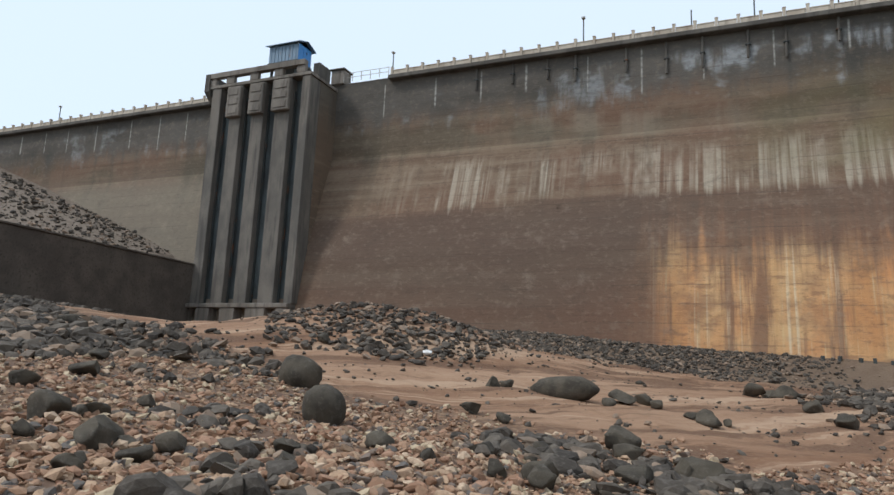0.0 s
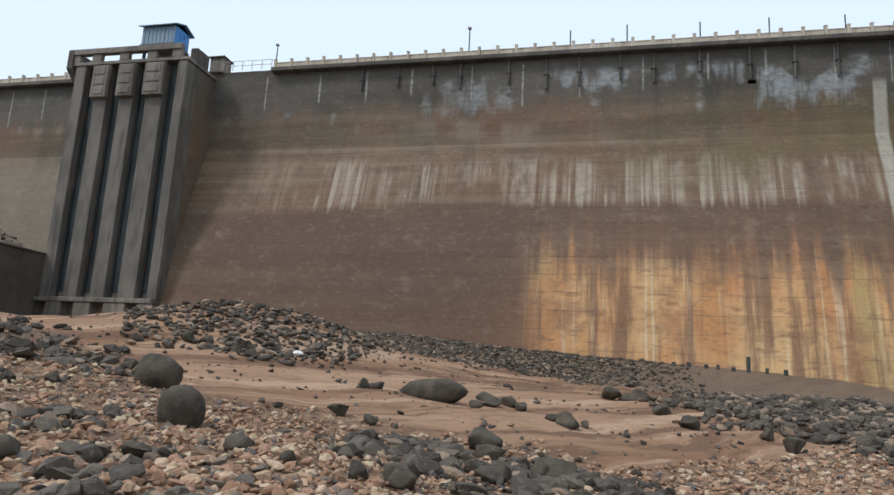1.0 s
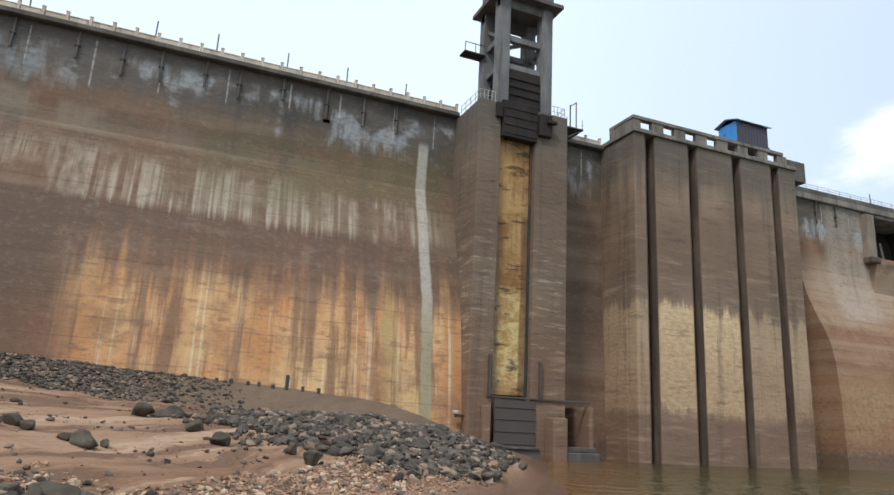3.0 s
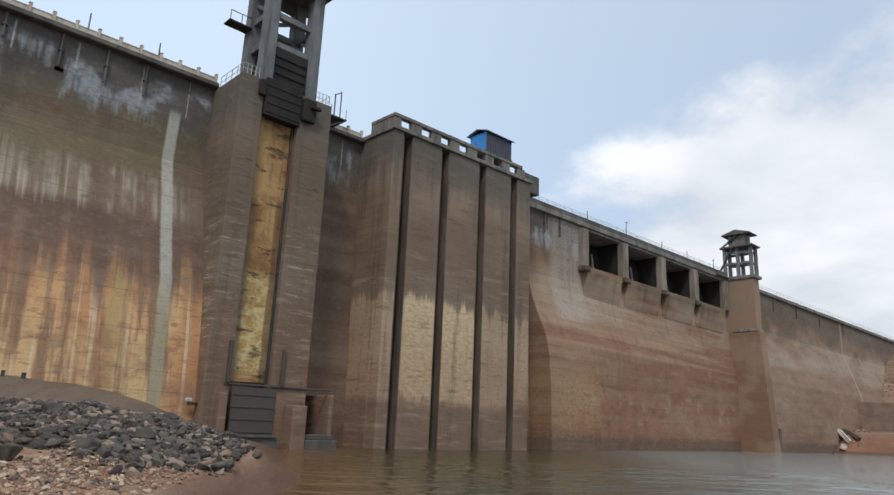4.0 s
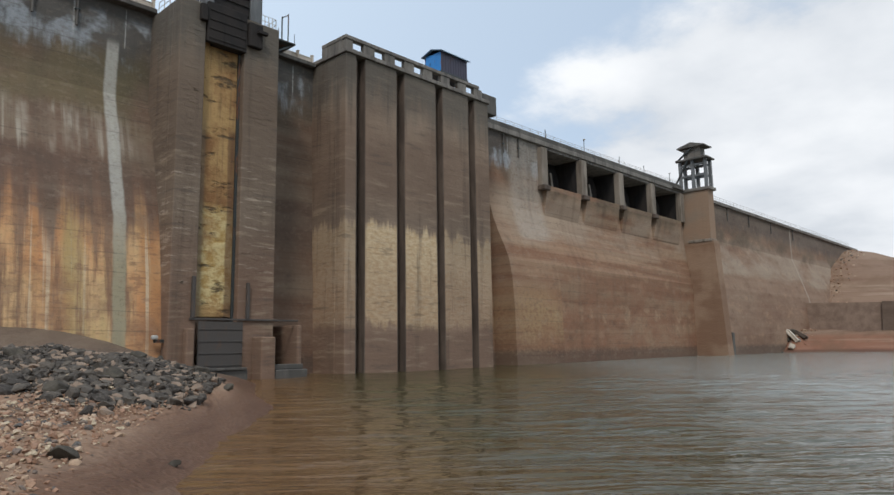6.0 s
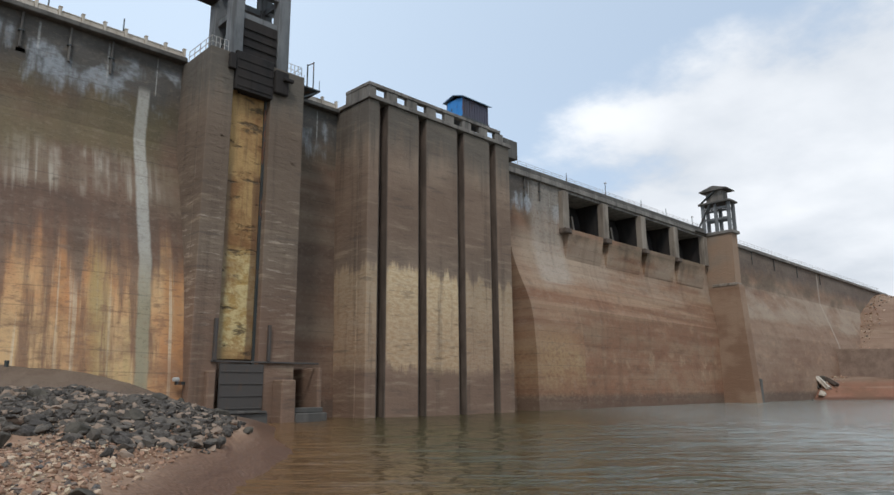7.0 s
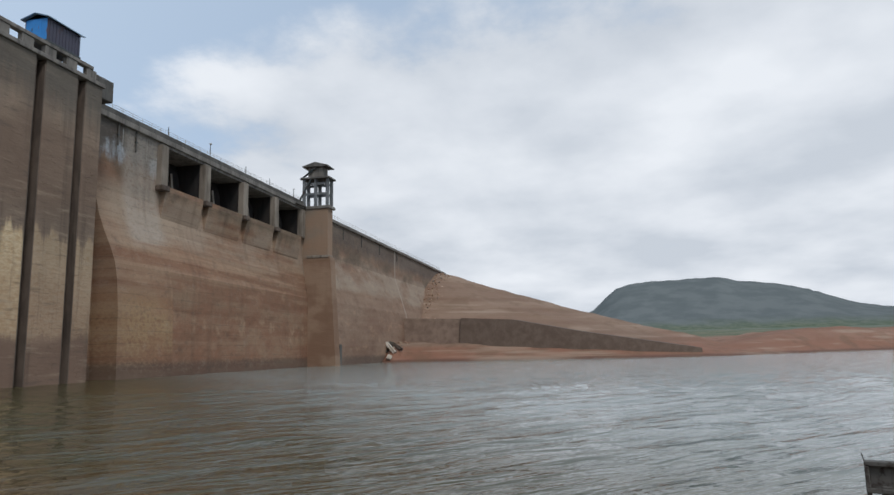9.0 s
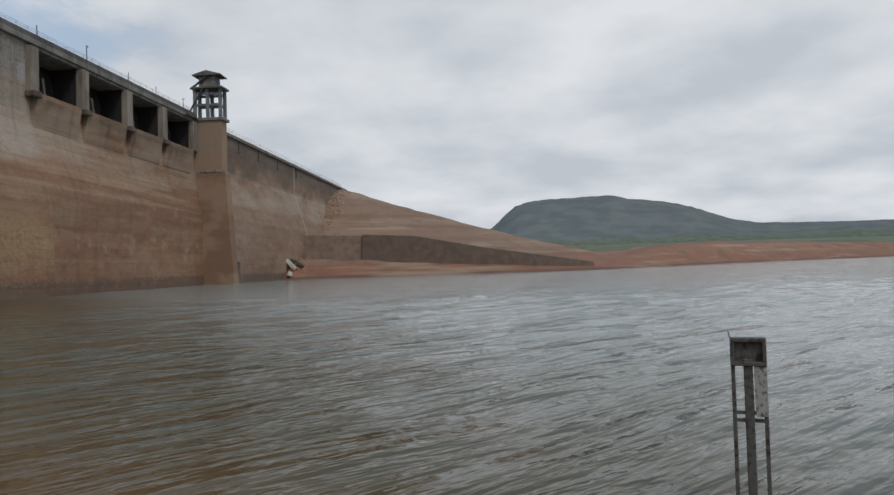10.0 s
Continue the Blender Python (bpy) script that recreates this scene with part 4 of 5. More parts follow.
def build_gate_tower():
    """Masonry gate tower with an ochre groove, a steel gate and a concrete hoist frame."""
    t = tagged(empty("gate_tower", (29.8, 57, 0)), "stained masonry gate tower with ochre groove and hoist frame", "tower")
    p = local(t)
    x0, x1, yf, top = 25.05, 34.7, 54.2, 32.6
    gx0, gx1 = 27.35, 31.1
    for a, b in ((x0, gx0), (gx1, x1)):
        bm = B()
        box(bm, (a, yf, -3), (b, yf + 1.5, top), 0.06)
        p("side_pier", bm, M_BLOCK)
    bm = B()
    box(bm, (x0, yf + 1.503, -3), (x1, 64, top), 0.06)
    p("core", bm, M_BLOCK)
    bm = B()
    box(bm, (gx0 + 0.003, yf + 0.85, 5.3), (gx1 - 0.003, yf + 1.5, 29.5), 0.02)
    p("groove_panel", bm, M_PANEL, "ochre yellow stained groove face")
    for x in (gx0 + 0.12, gx1 - 0.12):
        bm = B()
        beam(bm, (x, yf + 0.7, 1.0), (x, yf + 0.7, 31), 0.2)
        p("guide_rail", bm, M_STEEL)
    # lower gate with a frame
    bm = B()
    box(bm, (gx0 + 0.2, yf - 0.14, 0.9), (gx1 + 0.5, yf - 0.004, 4.9), 0.02)
    g = p("gate", bm, M_GATE, "closed rusty steel gate")
    for k in range(4):
        bm = B()
        box(bm, (gx0 + 0.22, yf - 0.2, 1.2 + k * 1.0), (gx1 + 0.48, yf - 0.143, 1.3 + k * 1.0), 0.01)
        p("rib", bm, M_GATE, "", g)
    bm = B()
    box(bm, (gx0 - 0.6, yf - 0.22, 5.0), (37.2, yf - 0.05, 5.16), 0.02)
    p("lintel", bm, M_GATE)
    for x, h in ((gx0 - 0.35, 8.6), (gx1 + 0.9, 8.3)):
        bm = B()
        box(bm, (x - 0.13, yf - 0.3, 5.16), (x + 0.13, yf - 0.004, h), 0.02)
        p("guide_post", bm, M_GATE)
    bm = B()
    box(bm, (gx0 - 0.4, yf - 1.3, -1), (gx1 + 0.4, yf + 0.4, 0.85), 0.05)
    box(bm, (gx0 - 0.2, yf - 1.5, 0.85), (gx1 + 0.2, yf - 1.2, 1.05), 0.03)
    p("sill", bm, M_DARKCONC)
    for a, b, h, d in ((26.3, 27.0, 4.3, 0.7), (32.6, 34.0, 3.6, 1.6), (36.9, 37.35, 4.7, 0.6)):
        bm = B()
        box(bm, (a, yf - d, -2), (b, yf - 0.003 if a < 35 else 59.4, h), 0.1)
        p("pedestal", bm, M_BLOCK)
    bm = B()
    box(bm, (34.1, yf - 1.5, -2), (37.4, yf - 0.003, 0.75), 0.08)
    box(bm, (34.1, yf - 1.1, 0.75), (37.2, yf - 0.003, 1.2), 0.06)
    p("step", bm, M_DARKCONC)
    # hoist frame
    legs = [(27.5, yf + 0.7), (32.3, yf + 0.7), (27.5, 58.4), (32.3, 58.4)]
    zt = 44.2
    for x, y in legs:
        bm = B()
        box(bm, (x - 0.6, y - 0.6, top), (x + 0.6, y + 0.6, zt), 0.06)
        p("leg", bm, M_LEG)
    for z in (36.9, 40.0):
        for a, b in ((0, 1), (2, 3), (0, 2), (1, 3)):
            (xa, ya), (xb, yb) = legs[a], legs[b]
            bm = B()
            beam(bm, (xa, ya, z), (xb, yb, z), 0.55, 0.6)
            p("tie_beam", bm, M_LEG)
    for (xa, ya, za), (xb, yb, zb) in (((27.5, 54.9, 40.0), (27.5, 58.4, 42.4)), ((32.3, 54.9, 38.0), (32.3, 58.4, 40.6)), ((27.5, 58.4, 37), (32.3, 58.4, 39.5)), ((27.5, 58.4, 40.2), (32.3, 58.4, 42.4))):
        bm = B()
        beam(bm, (xa, ya, za), (xb, yb, zb), 0.35)
        p("brace", bm, M_LEG)
    bm = B()
    box(bm, (26.2, yf - 0.7, zt), (33.7, 59.6, zt + 0.45), 0.04)
    box(bm, (26.9, yf + 0.2, zt - 1.0), (32.9, yf + 0.9, zt - 0.003), 0.03)
    box(bm, (26.9, 58.0, zt - 1.0), (32.9, 58.7, zt - 0.003), 0.03)
    p("deck", bm, M_DARKCONC)
    bm = B()
    box(bm, (27.0, yf + 0.1, zt + 0.45), (33.0, 59.0, zt + 3.4), 0.05)
    house = p("hoist_house", bm, M_LEG)
    for x in (28.2, 30.4):
        bm = B()
        box(bm, (x, yf + 0.06, zt + 1.4), (x + 1.2, yf + 0.097, zt + 2.6), 0.01)
        p("window", bm, M_STEEL, "", house)
    bm = B()
    box(bm, (26.2, yf - 0.7, zt + 3.403), (33.8, 59.8, zt + 3.7), 0.04)
    p("roof", bm, M_DARKCONC)
    # raised gate hanging between the legs
    bm = B()
    box(bm, (28.15, yf + 0.3, 29.2), (31.65, yf + 0.75, 36.6), 0.03)
    box(bm, (27.4, yf - 0.2, 29.2), (31.2, yf + 0.3, 32.9), 0.04)
    rg = p("raised_gate", bm, M_BAY, "dark raised steel gate leaf")
    for k in range(8):
        bm = B()
        box(bm, (27.6 if k < 4 else 28.2, yf - 0.26 if k < 4 else yf + 0.18, 29.5 + k * 0.86), (31.1 if k < 4 else 31.6, yf - 0.2 if k < 4 else yf + 0.3, 29.68 + k * 0.86), 0.02)
        p("girder", bm, M_BAY, "", rg)
    bm = B()
    box(bm, (26.7, yf - 0.45, 30.9), (27.3, yf - 0.003, 32.4), 0.05)
    p("guide_bracket", bm, M_BAY)
    bm = B()
    box(bm, (31.3, yf - 0.5, 29.9), (32.7, yf - 0.003, 32.2), 0.08)
    box(bm, (32.0, yf - 0.9, 31.2), (33.0, yf - 0.503, 31.5), 0.03)
    p("guide_bracket", bm, M_BAY)
    # side landing with a stair
    bm = B()
    box(bm, (24.6, 57.5, 39.05), (27.0, 58.8, 39.22), 0.02)
    for x in (24.65, 25.8):
        box(bm, (x, 57.52, 39.22), (x + 0.06, 57.58, 40.2))
    box(bm, (24.65, 57.52, 40.15), (26.9, 57.58, 40.21))
    p("landing", bm, M_BAY)
    bm = B()
    for s in (57.3, 58.3):
        beam(bm, (27.3, s, top + 0.2), (25.6 + 2.6, s, 36.9), 0.14, 0.3)
    for k in range(14):
        z = top + 0.3 + k * 0.3
        box(bm, (27.2 + k * 0.06, 57.3, z), (27.6 + k * 0.06, 58.3, z + 0.05))
    p("stair", bm, M_STEEL)
    return t


def railing(label, pts, h=1.0, posts=6, mat=None):
    """A thin pipe rail along a polyline."""
    r = tagged(empty("railing", pts[0]), label, "railing", "railings")
    p = local(r)
    for a, b in zip(pts, pts[1:]):
        a, b = Vector(a), Vector(b)
        for f in (0.5, 1.0):
            bm = B()
            rod(bm, a + Vector((0, 0, h * f)), b + Vector((0, 0, h * f)), 0.03, 6)
            p("rail", bm, mat or M_RAIL)
        for i in range(posts + 1):
            q = a.lerp(b, i / posts)
            bm = B()
            rod(bm, q, q + Vector((0, 0, h)), 0.035, 6)
            p("post", bm, mat or M_RAIL)
    return r


def build_far_tower():
    """Buttress tower beyond the spillway with an open hoist house."""
    t = tagged(empty("buttress_tower", (134.6, 57, 0)), "slim masonry buttress tower with an open hoist house", "tower")
    p = local(t)
    bm = B()
    extrude_x(bm, [(54.4, 32.6), (54.4, 22.6), (53.9, 22.4), (52.5, 0), (52.5, -4), (62, -4), (62, 32.6)], 132.8, 135.4)
    p("shaft", bm, M_BLOCK)
    bm = B()
    box(bm, (132.65, 54.25, 22.2), (135.55, 59.0, 22.75), 0.08)
    p("collar", bm, M_PIER)
    # added dark strip standing for the tower's shaded front face
    bm = B()
    box(bm, (135.403, 54.9, 4.403), (136.2, 57.0, 32.6), 0.06)
    p("drain_shaft", bm, M_DARKCONC)
    bm = B()
    box(bm, (132.5, 53.9, 32.603), (135.8, 62, 33.2), 0.05)
    p("cap", bm, M_CONC)
    bm = B()
    box(bm, (135.403, 52.6, -4), (136.6, 56, 4.4), 0.08)
    p("foot", bm, M_DARKCONC)
    for x in (133.0, 135.2):
        for y in (54.6, 57.2, 59.8):
            bm = B()
            box(bm, (x - 0.3, y - 0.3, 33.2), (x + 0.3, y + 0.3, 39.0), 0.04)
            p("leg", bm, M_LEG)
    for z in (35.6, 37.8):
        bm = B()
        for x in (133.0, 135.2):
            box(bm, (x - 0.2, 54.6, z), (x + 0.2, 59.8, z + 0.45))
        p("tie_beam", bm, M_LEG)
    bm = B()
    box(bm, (132.2, 53.9, 39.0), (136.0, 60.4, 39.35), 0.04)
    p("deck", bm, M_DARKCONC)
    bm = B()
    box(bm, (132.9, 55.5, 39.35), (135.3, 58.9, 41.6), 0.05)
    p("hoist_house", bm, M_CONC)
    bm = B()
    extrude_x(bm, [(54.3, 41.6), (60.0, 41.6), (60.0, 41.8), (57.1, 42.6), (54.3, 41.8)], 132.2, 136.0)
    p("roof", bm, M_DARKCONC)
    bm = B()
    beam(bm, (132.6, 61.5, 33.2), (132.6, 58.0, 39.0), 0.5, 0.2)
    beam(bm, (132.6, 60.5, 39.0), (132.6, 57.0, 41.5), 0.5, 0.2)
    p("stair", bm, M_STEEL)
    bm = B()
    box(bm, (128.0, 59.0, 32.9), (133.0, 60.5, 33.15), 0.03)
    p("walkway", bm, M_DARKCONC)
    return t


build_block_b()
build_cabin("small blue sheet hoist cabin with rusty front", 57.3, 61.9, 54.5, 57.3, 35.3, 37.7, True, M_BLUE, M_RUSTRED, 33.45)
build_block_a()
build_cabin("small faded blue hoist cabin on the slotted intake", -45.9, -42.2, 55.2, 57.6, 34.35, 36.25, False, M_BLUE, M_BLUEGREY, 32.65)
build_gate_tower()
build_far_tower()


def build_training_wall(name, x0, x1, y0, y1, zb, zt, label):
    w = tagged(empty(name, ((x0 + x1) / 2, y0, zb)), label, "retaining wall")
    p = local(w)
    bm = B()
    box(bm, (x0, y0, zb), (x1, y1, zt), 0.05)
    p("wall_body", bm, M_TRAIN)
    bm = B()
    box(bm, (x0 - 0.1, y0 - 0.1, zt + 0.003), (x1 + 0.12, y1, zt + 0.2), 0.04)
    p("coping", bm, M_TRAIN)
    return w


build_training_wall("training_wall", -57.9, -52.9, 8.0, 55.0, 3.0, 12.7, "long dark stone training wall running to the intake")


def build_far_wall():
    """Dark pitched facing on the far bank, tapering towards the water."""
    w = tagged(empty("bank_facing", (200, 15, 3)), "dark tapering stone facing on the far bank", "retaining wall")
    bm = B()
    top = [(192.5, 38.7, 11.8), (193.0, 24.0, 11.0), (193.5, 6.0, 7.4), (197.0, -26.0, 2.2)]
    bot = [(190.5, 38.7, 4.4), (191.0, 24.0, 3.9), (192.0, 6.0, 3.2), (196.0, -26.0, 1.9)]
    bm.free()
    p = local(w)
    for k in range(3):
        for j in range(3):      # three panels a bay
            f0, f1 = j / 3, (j + 1) / 3 - 0.0006
            t = [Vector(top[k]).lerp(Vector(top[k + 1]), f) for f in (f0, f1)]
            b = [Vector(bot[k]).lerp(Vector(bot[k + 1]), f) + Vector((-0.6, 0, -2.5)) for f in (f0, f1)]
            bm = B()
            vs = [bm.verts.new(q) for q in (t[0], t[1], b[1], b[0])]
            vs += [bm.verts.new(q) for q in (t[0] + Vector((16, 0, 0.5)), t[1] + Vector((16, 0, 0.5)), b[1] + Vector((14, 0, -2)), b[0] + Vector((14, 0, -2)))]
            for f in ((0, 1, 2, 3), (7, 6, 5, 4), (0, 4, 5, 1), (1, 5, 6, 2), (2, 6, 7, 3), (3, 7, 4, 0)):
                bm.faces.new([vs[i] for i in f])
            bmesh.ops.recalc_face_normals(bm, faces=bm.faces)
            p("panel", bm, M_FACING)
    w = tagged(empty("bank_revetment", (190, 48, 3)), "brown stone revetment between dam and dark facing", "retaining wall")
    bm = B()
    t = [(196.0, 58.5, 12.4), (193.2, 38.9, 11.6)]
    b = [(193.5, 58.5, 3.9), (191.2, 38.9, 4.2)]
    vs = [bm.verts.new(q) for q in (t[0], t[1], b[1], b[0])] + [bm.verts.new((x + 8, y, z - (0 if z > 8 else 4))) for x, y, z in (t[0], t[1], b[1], b[0])]
    for f in ((0, 1, 2, 3), (7, 6, 5, 4), (0, 4, 5, 1), (1, 5, 6, 2), (2, 6, 7, 3), (3, 7, 4, 0)):
        bm.faces.new([vs[i] for i in f])
    bmesh.ops.recalc_face_normals(bm, faces=bm.faces)
    local(w)("facing", bm, M_REVET)


build_far_wall()


def build_mesa():
    """Flat-topped hill on the horizon."""
    n = Nodes("hazy_hill", 1.0, 0.0, 0.0)
    f = n.noise(0.012, detail=6, rough=0.6)
    # greyed tones carry the haze in the hill's colour
    col = n.mix(n.ramp(f, 0.4, 0.62), (0.122, 0.132, 0.128), (0.150, 0.159, 0.152))
    col = n.mix(n.ramp(n.add(n.z, n.mul(f, 40)), 100, 60), col, n.mix(n.ramp(n.noise(0.05, detail=5), 0.42, 0.6), (0.098, 0.120, 0.078), (0.145, 0.155, 0.108)))
    mat = n.done(col, f, 4.0, 0.15)
    R = 2600.0
    az = [84, 87, 89.4, 90.6, 91.4, 92.4, 94, 97, 99, 100.5, 103, 104.7, 106.5, 108, 110, 114, 120, 128]
    el = [1.6, 2.0, 3.0, 4.1, 4.7, 5.0, 5.12, 5.2, 5.25, 4.85, 4.55, 4.15, 3.5, 2.9, 2.5, 2.35, 2.2, 2.0]
    na, nr = 150, 40
    vs, fs = [], []
    for i in range(na):
        a = 82 + 48 * i / (na - 1)
        e = float(np.interp(a, az, el))
        hgt = R * math.tan(radians(e)) + 2.55
        for j in range(nr):
            d = j / (nr - 1)
            r = 1500 + (R - 1500) * d if d <= 1 else R
            rise = smoothstep(0.0, 1.0, d) ** 1.6
            base = -10 + 32 * smoothstep(0.0, 0.12, d) + 25 * d
            z = base + (hgt - base) * rise
            z += rise * (1 - rise) * 18 * noise.noise((a * 0.9, d * 3.0, 0)) + 3.0 * rise * noise.noise((a * 3.1, d * 9.0, 4))
            q = radians(a)
            vs.append((r * math.sin(q), r * math.cos(q), z))
    for i in range(na - 1):
        for j in range(nr - 1):
            fs.append((i * nr + j, (i + 1) * nr + j, (i + 1) * nr + j + 1, i * nr + j + 1))
    me = bpy.data.meshes.new("backdrop")
    me.from_pydata(vs, [], fs)
    me.materials.append(mat)
    me.shade_smooth()
    tagged(new("backdrop_hill", me), "hazy green flat-topped hill on the horizon", "hill", kind="structure")


build_mesa()


def build_gauge_post():
    """Rusty steel gauge frame standing in the shallow water."""
    g = tagged(empty("gauge_post", (6.96, -2.26, -1.43)), "rusty steel water gauge frame standing in the lake", "gauge post")
    a = math.atan2(6.63, -2.26)
    m = Matrix.Translation((6.96, -2.26, -0.23)) @ Matrix.Rotation(-a, 4, "Z")
    def p(name, bm, mat, label=""):
        bmesh.ops.transform(bm, matrix=m, verts=bm.verts)
        o = part(name, bm, mat, None, label)
        o.parent = g
        o.matrix_parent_inverse = Matrix.Translation(g.location).inverted()
    rust = painted_metal("flaking_rusty_steel", (0.105, 0.094, 0.080), (0.035, 0.023, 0.018), 0.66, 0.85, 16.0)
    pale = painted_metal("chipped_white_enamel", (0.38, 0.36, 0.31), (0.07, 0.05, 0.038), 0.66, 0.7, 22.0)
    for x in (-0.135, 0.135):
        bm = B()
        box(bm, (x - 0.018, -0.02, -1.2), (x + 0.018, 0.02, 1.62), 0.004)
        p("leg", bm, rust)
    bm = B()
    box(bm, (-0.045, -0.03, -1.2), (0.035, 0.03, 1.6), 0.008)
    p("centre_bar", bm, rust)
    for (a0, a1, b0, b1, d0, d1) in ((-0.155, 0.155, 1.76, 1.80, -0.05, 0.05), (-0.155, 0.155, 1.54, 1.58, -0.05, 0.05), (-0.155, -0.12, 1.58, 1.76, -0.05, 0.05), (0.12, 0.155, 1.58, 1.76, -0.05, 0.05)):
        bm = B()
        box(bm, (a0, d0, b0), (a1, d1, b1), 0.006)
        p("head_frame", bm, rust)
    bm = B()
    box(bm, (-0.12, -0.01, 1.58), (0.12, 0.03, 1.76), 0.003)
    p("head_plate", bm, rust)
    bm = B()
    box(bm, (0.045, -0.035, 1.08), (0.15, -0.022, 1.54), 0.002)
    p("gauge_plate", bm, pale, "chipped pale enamel gauge plate")
    for z in (1.02, 1.09):
        bm = B()
        box(bm, (-0.117, -0.015, z), (0.117, 0.015, z + 0.03), 0.003)
        p("cross_bar", bm, rust)
    bm = B()
    rod(bm, (-0.15, 0, 1.79), (-0.168, 0, 1.86), 0.005, 6)
    p("wire", bm, rust)


build_gauge_post()


# ---- small things on the dam ----
railing("thin pale pipe railing on the dam crest", [(-39.2, 59.6, TOP), (-33.7, 59.6, TOP)], 1.0, 5)
railing("rusty pipe railing round the tower top", [(32.9, 54.5, 32.6), (34.5, 54.5, 32.6), (34.5, 59.0, 32.6)], 1.1, 4)
railing("rusty pipe railing round the tower top", [(25.2, 59.0, 32.6), (25.2, 54.5, 32.6), (26.8, 54.5, 32.6)], 1.1, 4)
for _x0, _n in ((68.0, 16), (100.0, 16), (138.0, 20), (178.0, 20), (218.0, 20)):
    railing("thin pale pipe railing on the dam crest", [(_x0, 59.78, TOP + (1.0 if _x0 < 132 else 0.25)), (_x0 + 2.0 * _n, 59.78, TOP + (1.0 if _x0 < 132 else 0.25))], 0.6 if _x0 < 132 else 1.0, _n)


def lamp_post(x, h, head):
    t = tagged(empty("lamp_post", (x, 59.9, TOP + 0.9)), "thin grey lamp post on the dam parapet" if head else "thin bare steel pole on the dam parapet",
               "lamp post" if head else "pole", "poles on the crest")
    p = local(t)
    bm = B()
    rod(bm, (x, 59.9, TOP - 0.1), (x, 59.9, TOP + h), 0.06, 8)
    p("pole", bm, M_STEEL)
    if head:
        bm = B()
        box(bm, (x - 0.17, 59.65, TOP + h), (x + 0.17, 60.02, TOP + h + 0.2), 0.05)
        p("lamp_head", bm, M_RAIL)


for _x, _h, _k in ((-33.4, 2.6, True), (-13.2, 3.0, True), (-84.0, 2.6, True), (-3.6, 2.2, False), (1.5, 2.4, False), (7.8, 2.2, False), (13.5, 2.2, False),
                   (19.5, 2.0, False), (86.0, 2.4, False), (97.0, 3.0, True), (108.5, 2.4, False), (117.5, 2.4, False), (128.0, 2.6, True)):
    lamp_post(_x, _h, _k)


def drain_pipe(x, z0, z1):
    """Road drain down the face, held by a bracket."""
    t = tagged(empty("drain_pipe", (x, 59.9, z0)), "short weathered drain pipe below the parapet", "pipe", "road drains")
    p = local(t)
    bm = B()
    rod(bm, (x, 59.84, z0), (x, 59.84, z1), 0.11, 8)
    p("pipe", bm, M_DARKCONC)
    bm = B()
    box(bm, (x - 0.22, 59.7, z0 + 0.45 * (z1 - z0)), (x + 0.22, 59.998, z0 + 0.45 * (z1 - z0) + 0.12), 0.02)
    p("bracket", bm, M_STEEL)


_rng = random.Random(5)
for _i in range(13):
    _x = -24 + _i * 3.55 + _rng.uniform(-0.6, 0.6)
    if _x < 24.5 and abs(_x - 21.7) > 0.8:
        drain_pipe(_x, 30.1 + _rng.uniform(-0.6, 0.6), 32.7)
for _x in (75.5, 79.0, 145.0, 156.0, 169.0, 184.0, 201.0):
    drain_pipe(_x, 29.8, 32.7)


def build_valve_hut():
    t = tagged(empty("valve_hut", (-40.1, 60.4, TOP)), "small grey concrete hut on the dam crest", "hut")
    p = local(t)
    bm = B()
    box(bm, (-40.9, 59.7, TOP), (-39.3, 61.2, TOP + 1.6), 0.05)
    p("wall", bm, M_CONC)
    bm = B()
    box(bm, (-41.05, 59.5, TOP + 1.603), (-39.15, 61.4, TOP + 1.75), 0.03)
    p("roof", bm, M_DARKCONC)


build_valve_hut()


def build_davit():
    t = tagged(empty("davit_platform", (35.6, 55.5, 32.0)), "small steel platform with a davit on the tower side", "platform")
    p = local(t)
    bm = B()
    box(bm, (34.703, 54.4, 31.8), (36.7, 57.0, 31.95), 0.02)
    p("deck", bm, M_STEEL)
    for y in (54.7, 56.7):
        bm = B()
        beam(bm, (34.71, y, 30.7), (36.5, y, 31.8), 0.14)
        p("strut", bm, M_STEEL)
    bm = B()
    rod(bm, (35.3, 54.7, 31.95), (35.3, 54.7, 34.4), 0.07)
    p("mast", bm, M_STEEL)
    bm = B()
    rod(bm, (36.0, 54.7, 31.95), (36.0, 54.7, 34.9), 0.06)
    rod(bm, (35.3, 54.7, 34.3), (36.0, 54.7, 34.8), 0.05)
    p("davit_arm", bm, M_STEEL)
    for x in (34.8, 36.6):
        bm = B()
        rod(bm, (x, 54.5, 31.95), (x, 54.5, 33.0), 0.03, 6)
        p("post", bm, M_STEEL)


build_davit()


def build_outlet():
    t = tagged(empty("outlet_lamp", (24.4, 54.9, 3.2)), "small dark bracket with a white cap beside the tower", "bracket")
    p = local(t)
    bm = B()
    beam(bm, (25.05, 54.9, 3.3), (24.2, 54.6, 3.3), 0.25)
    p("arm", bm, M_STEEL)
    bm = B()
    box(bm, (23.95, 54.4, 3.42), (24.45, 54.8, 3.75), 0.08)
    p("cap", bm, M_RAIL, "white cap")


build_outlet()

# ---- stones ----


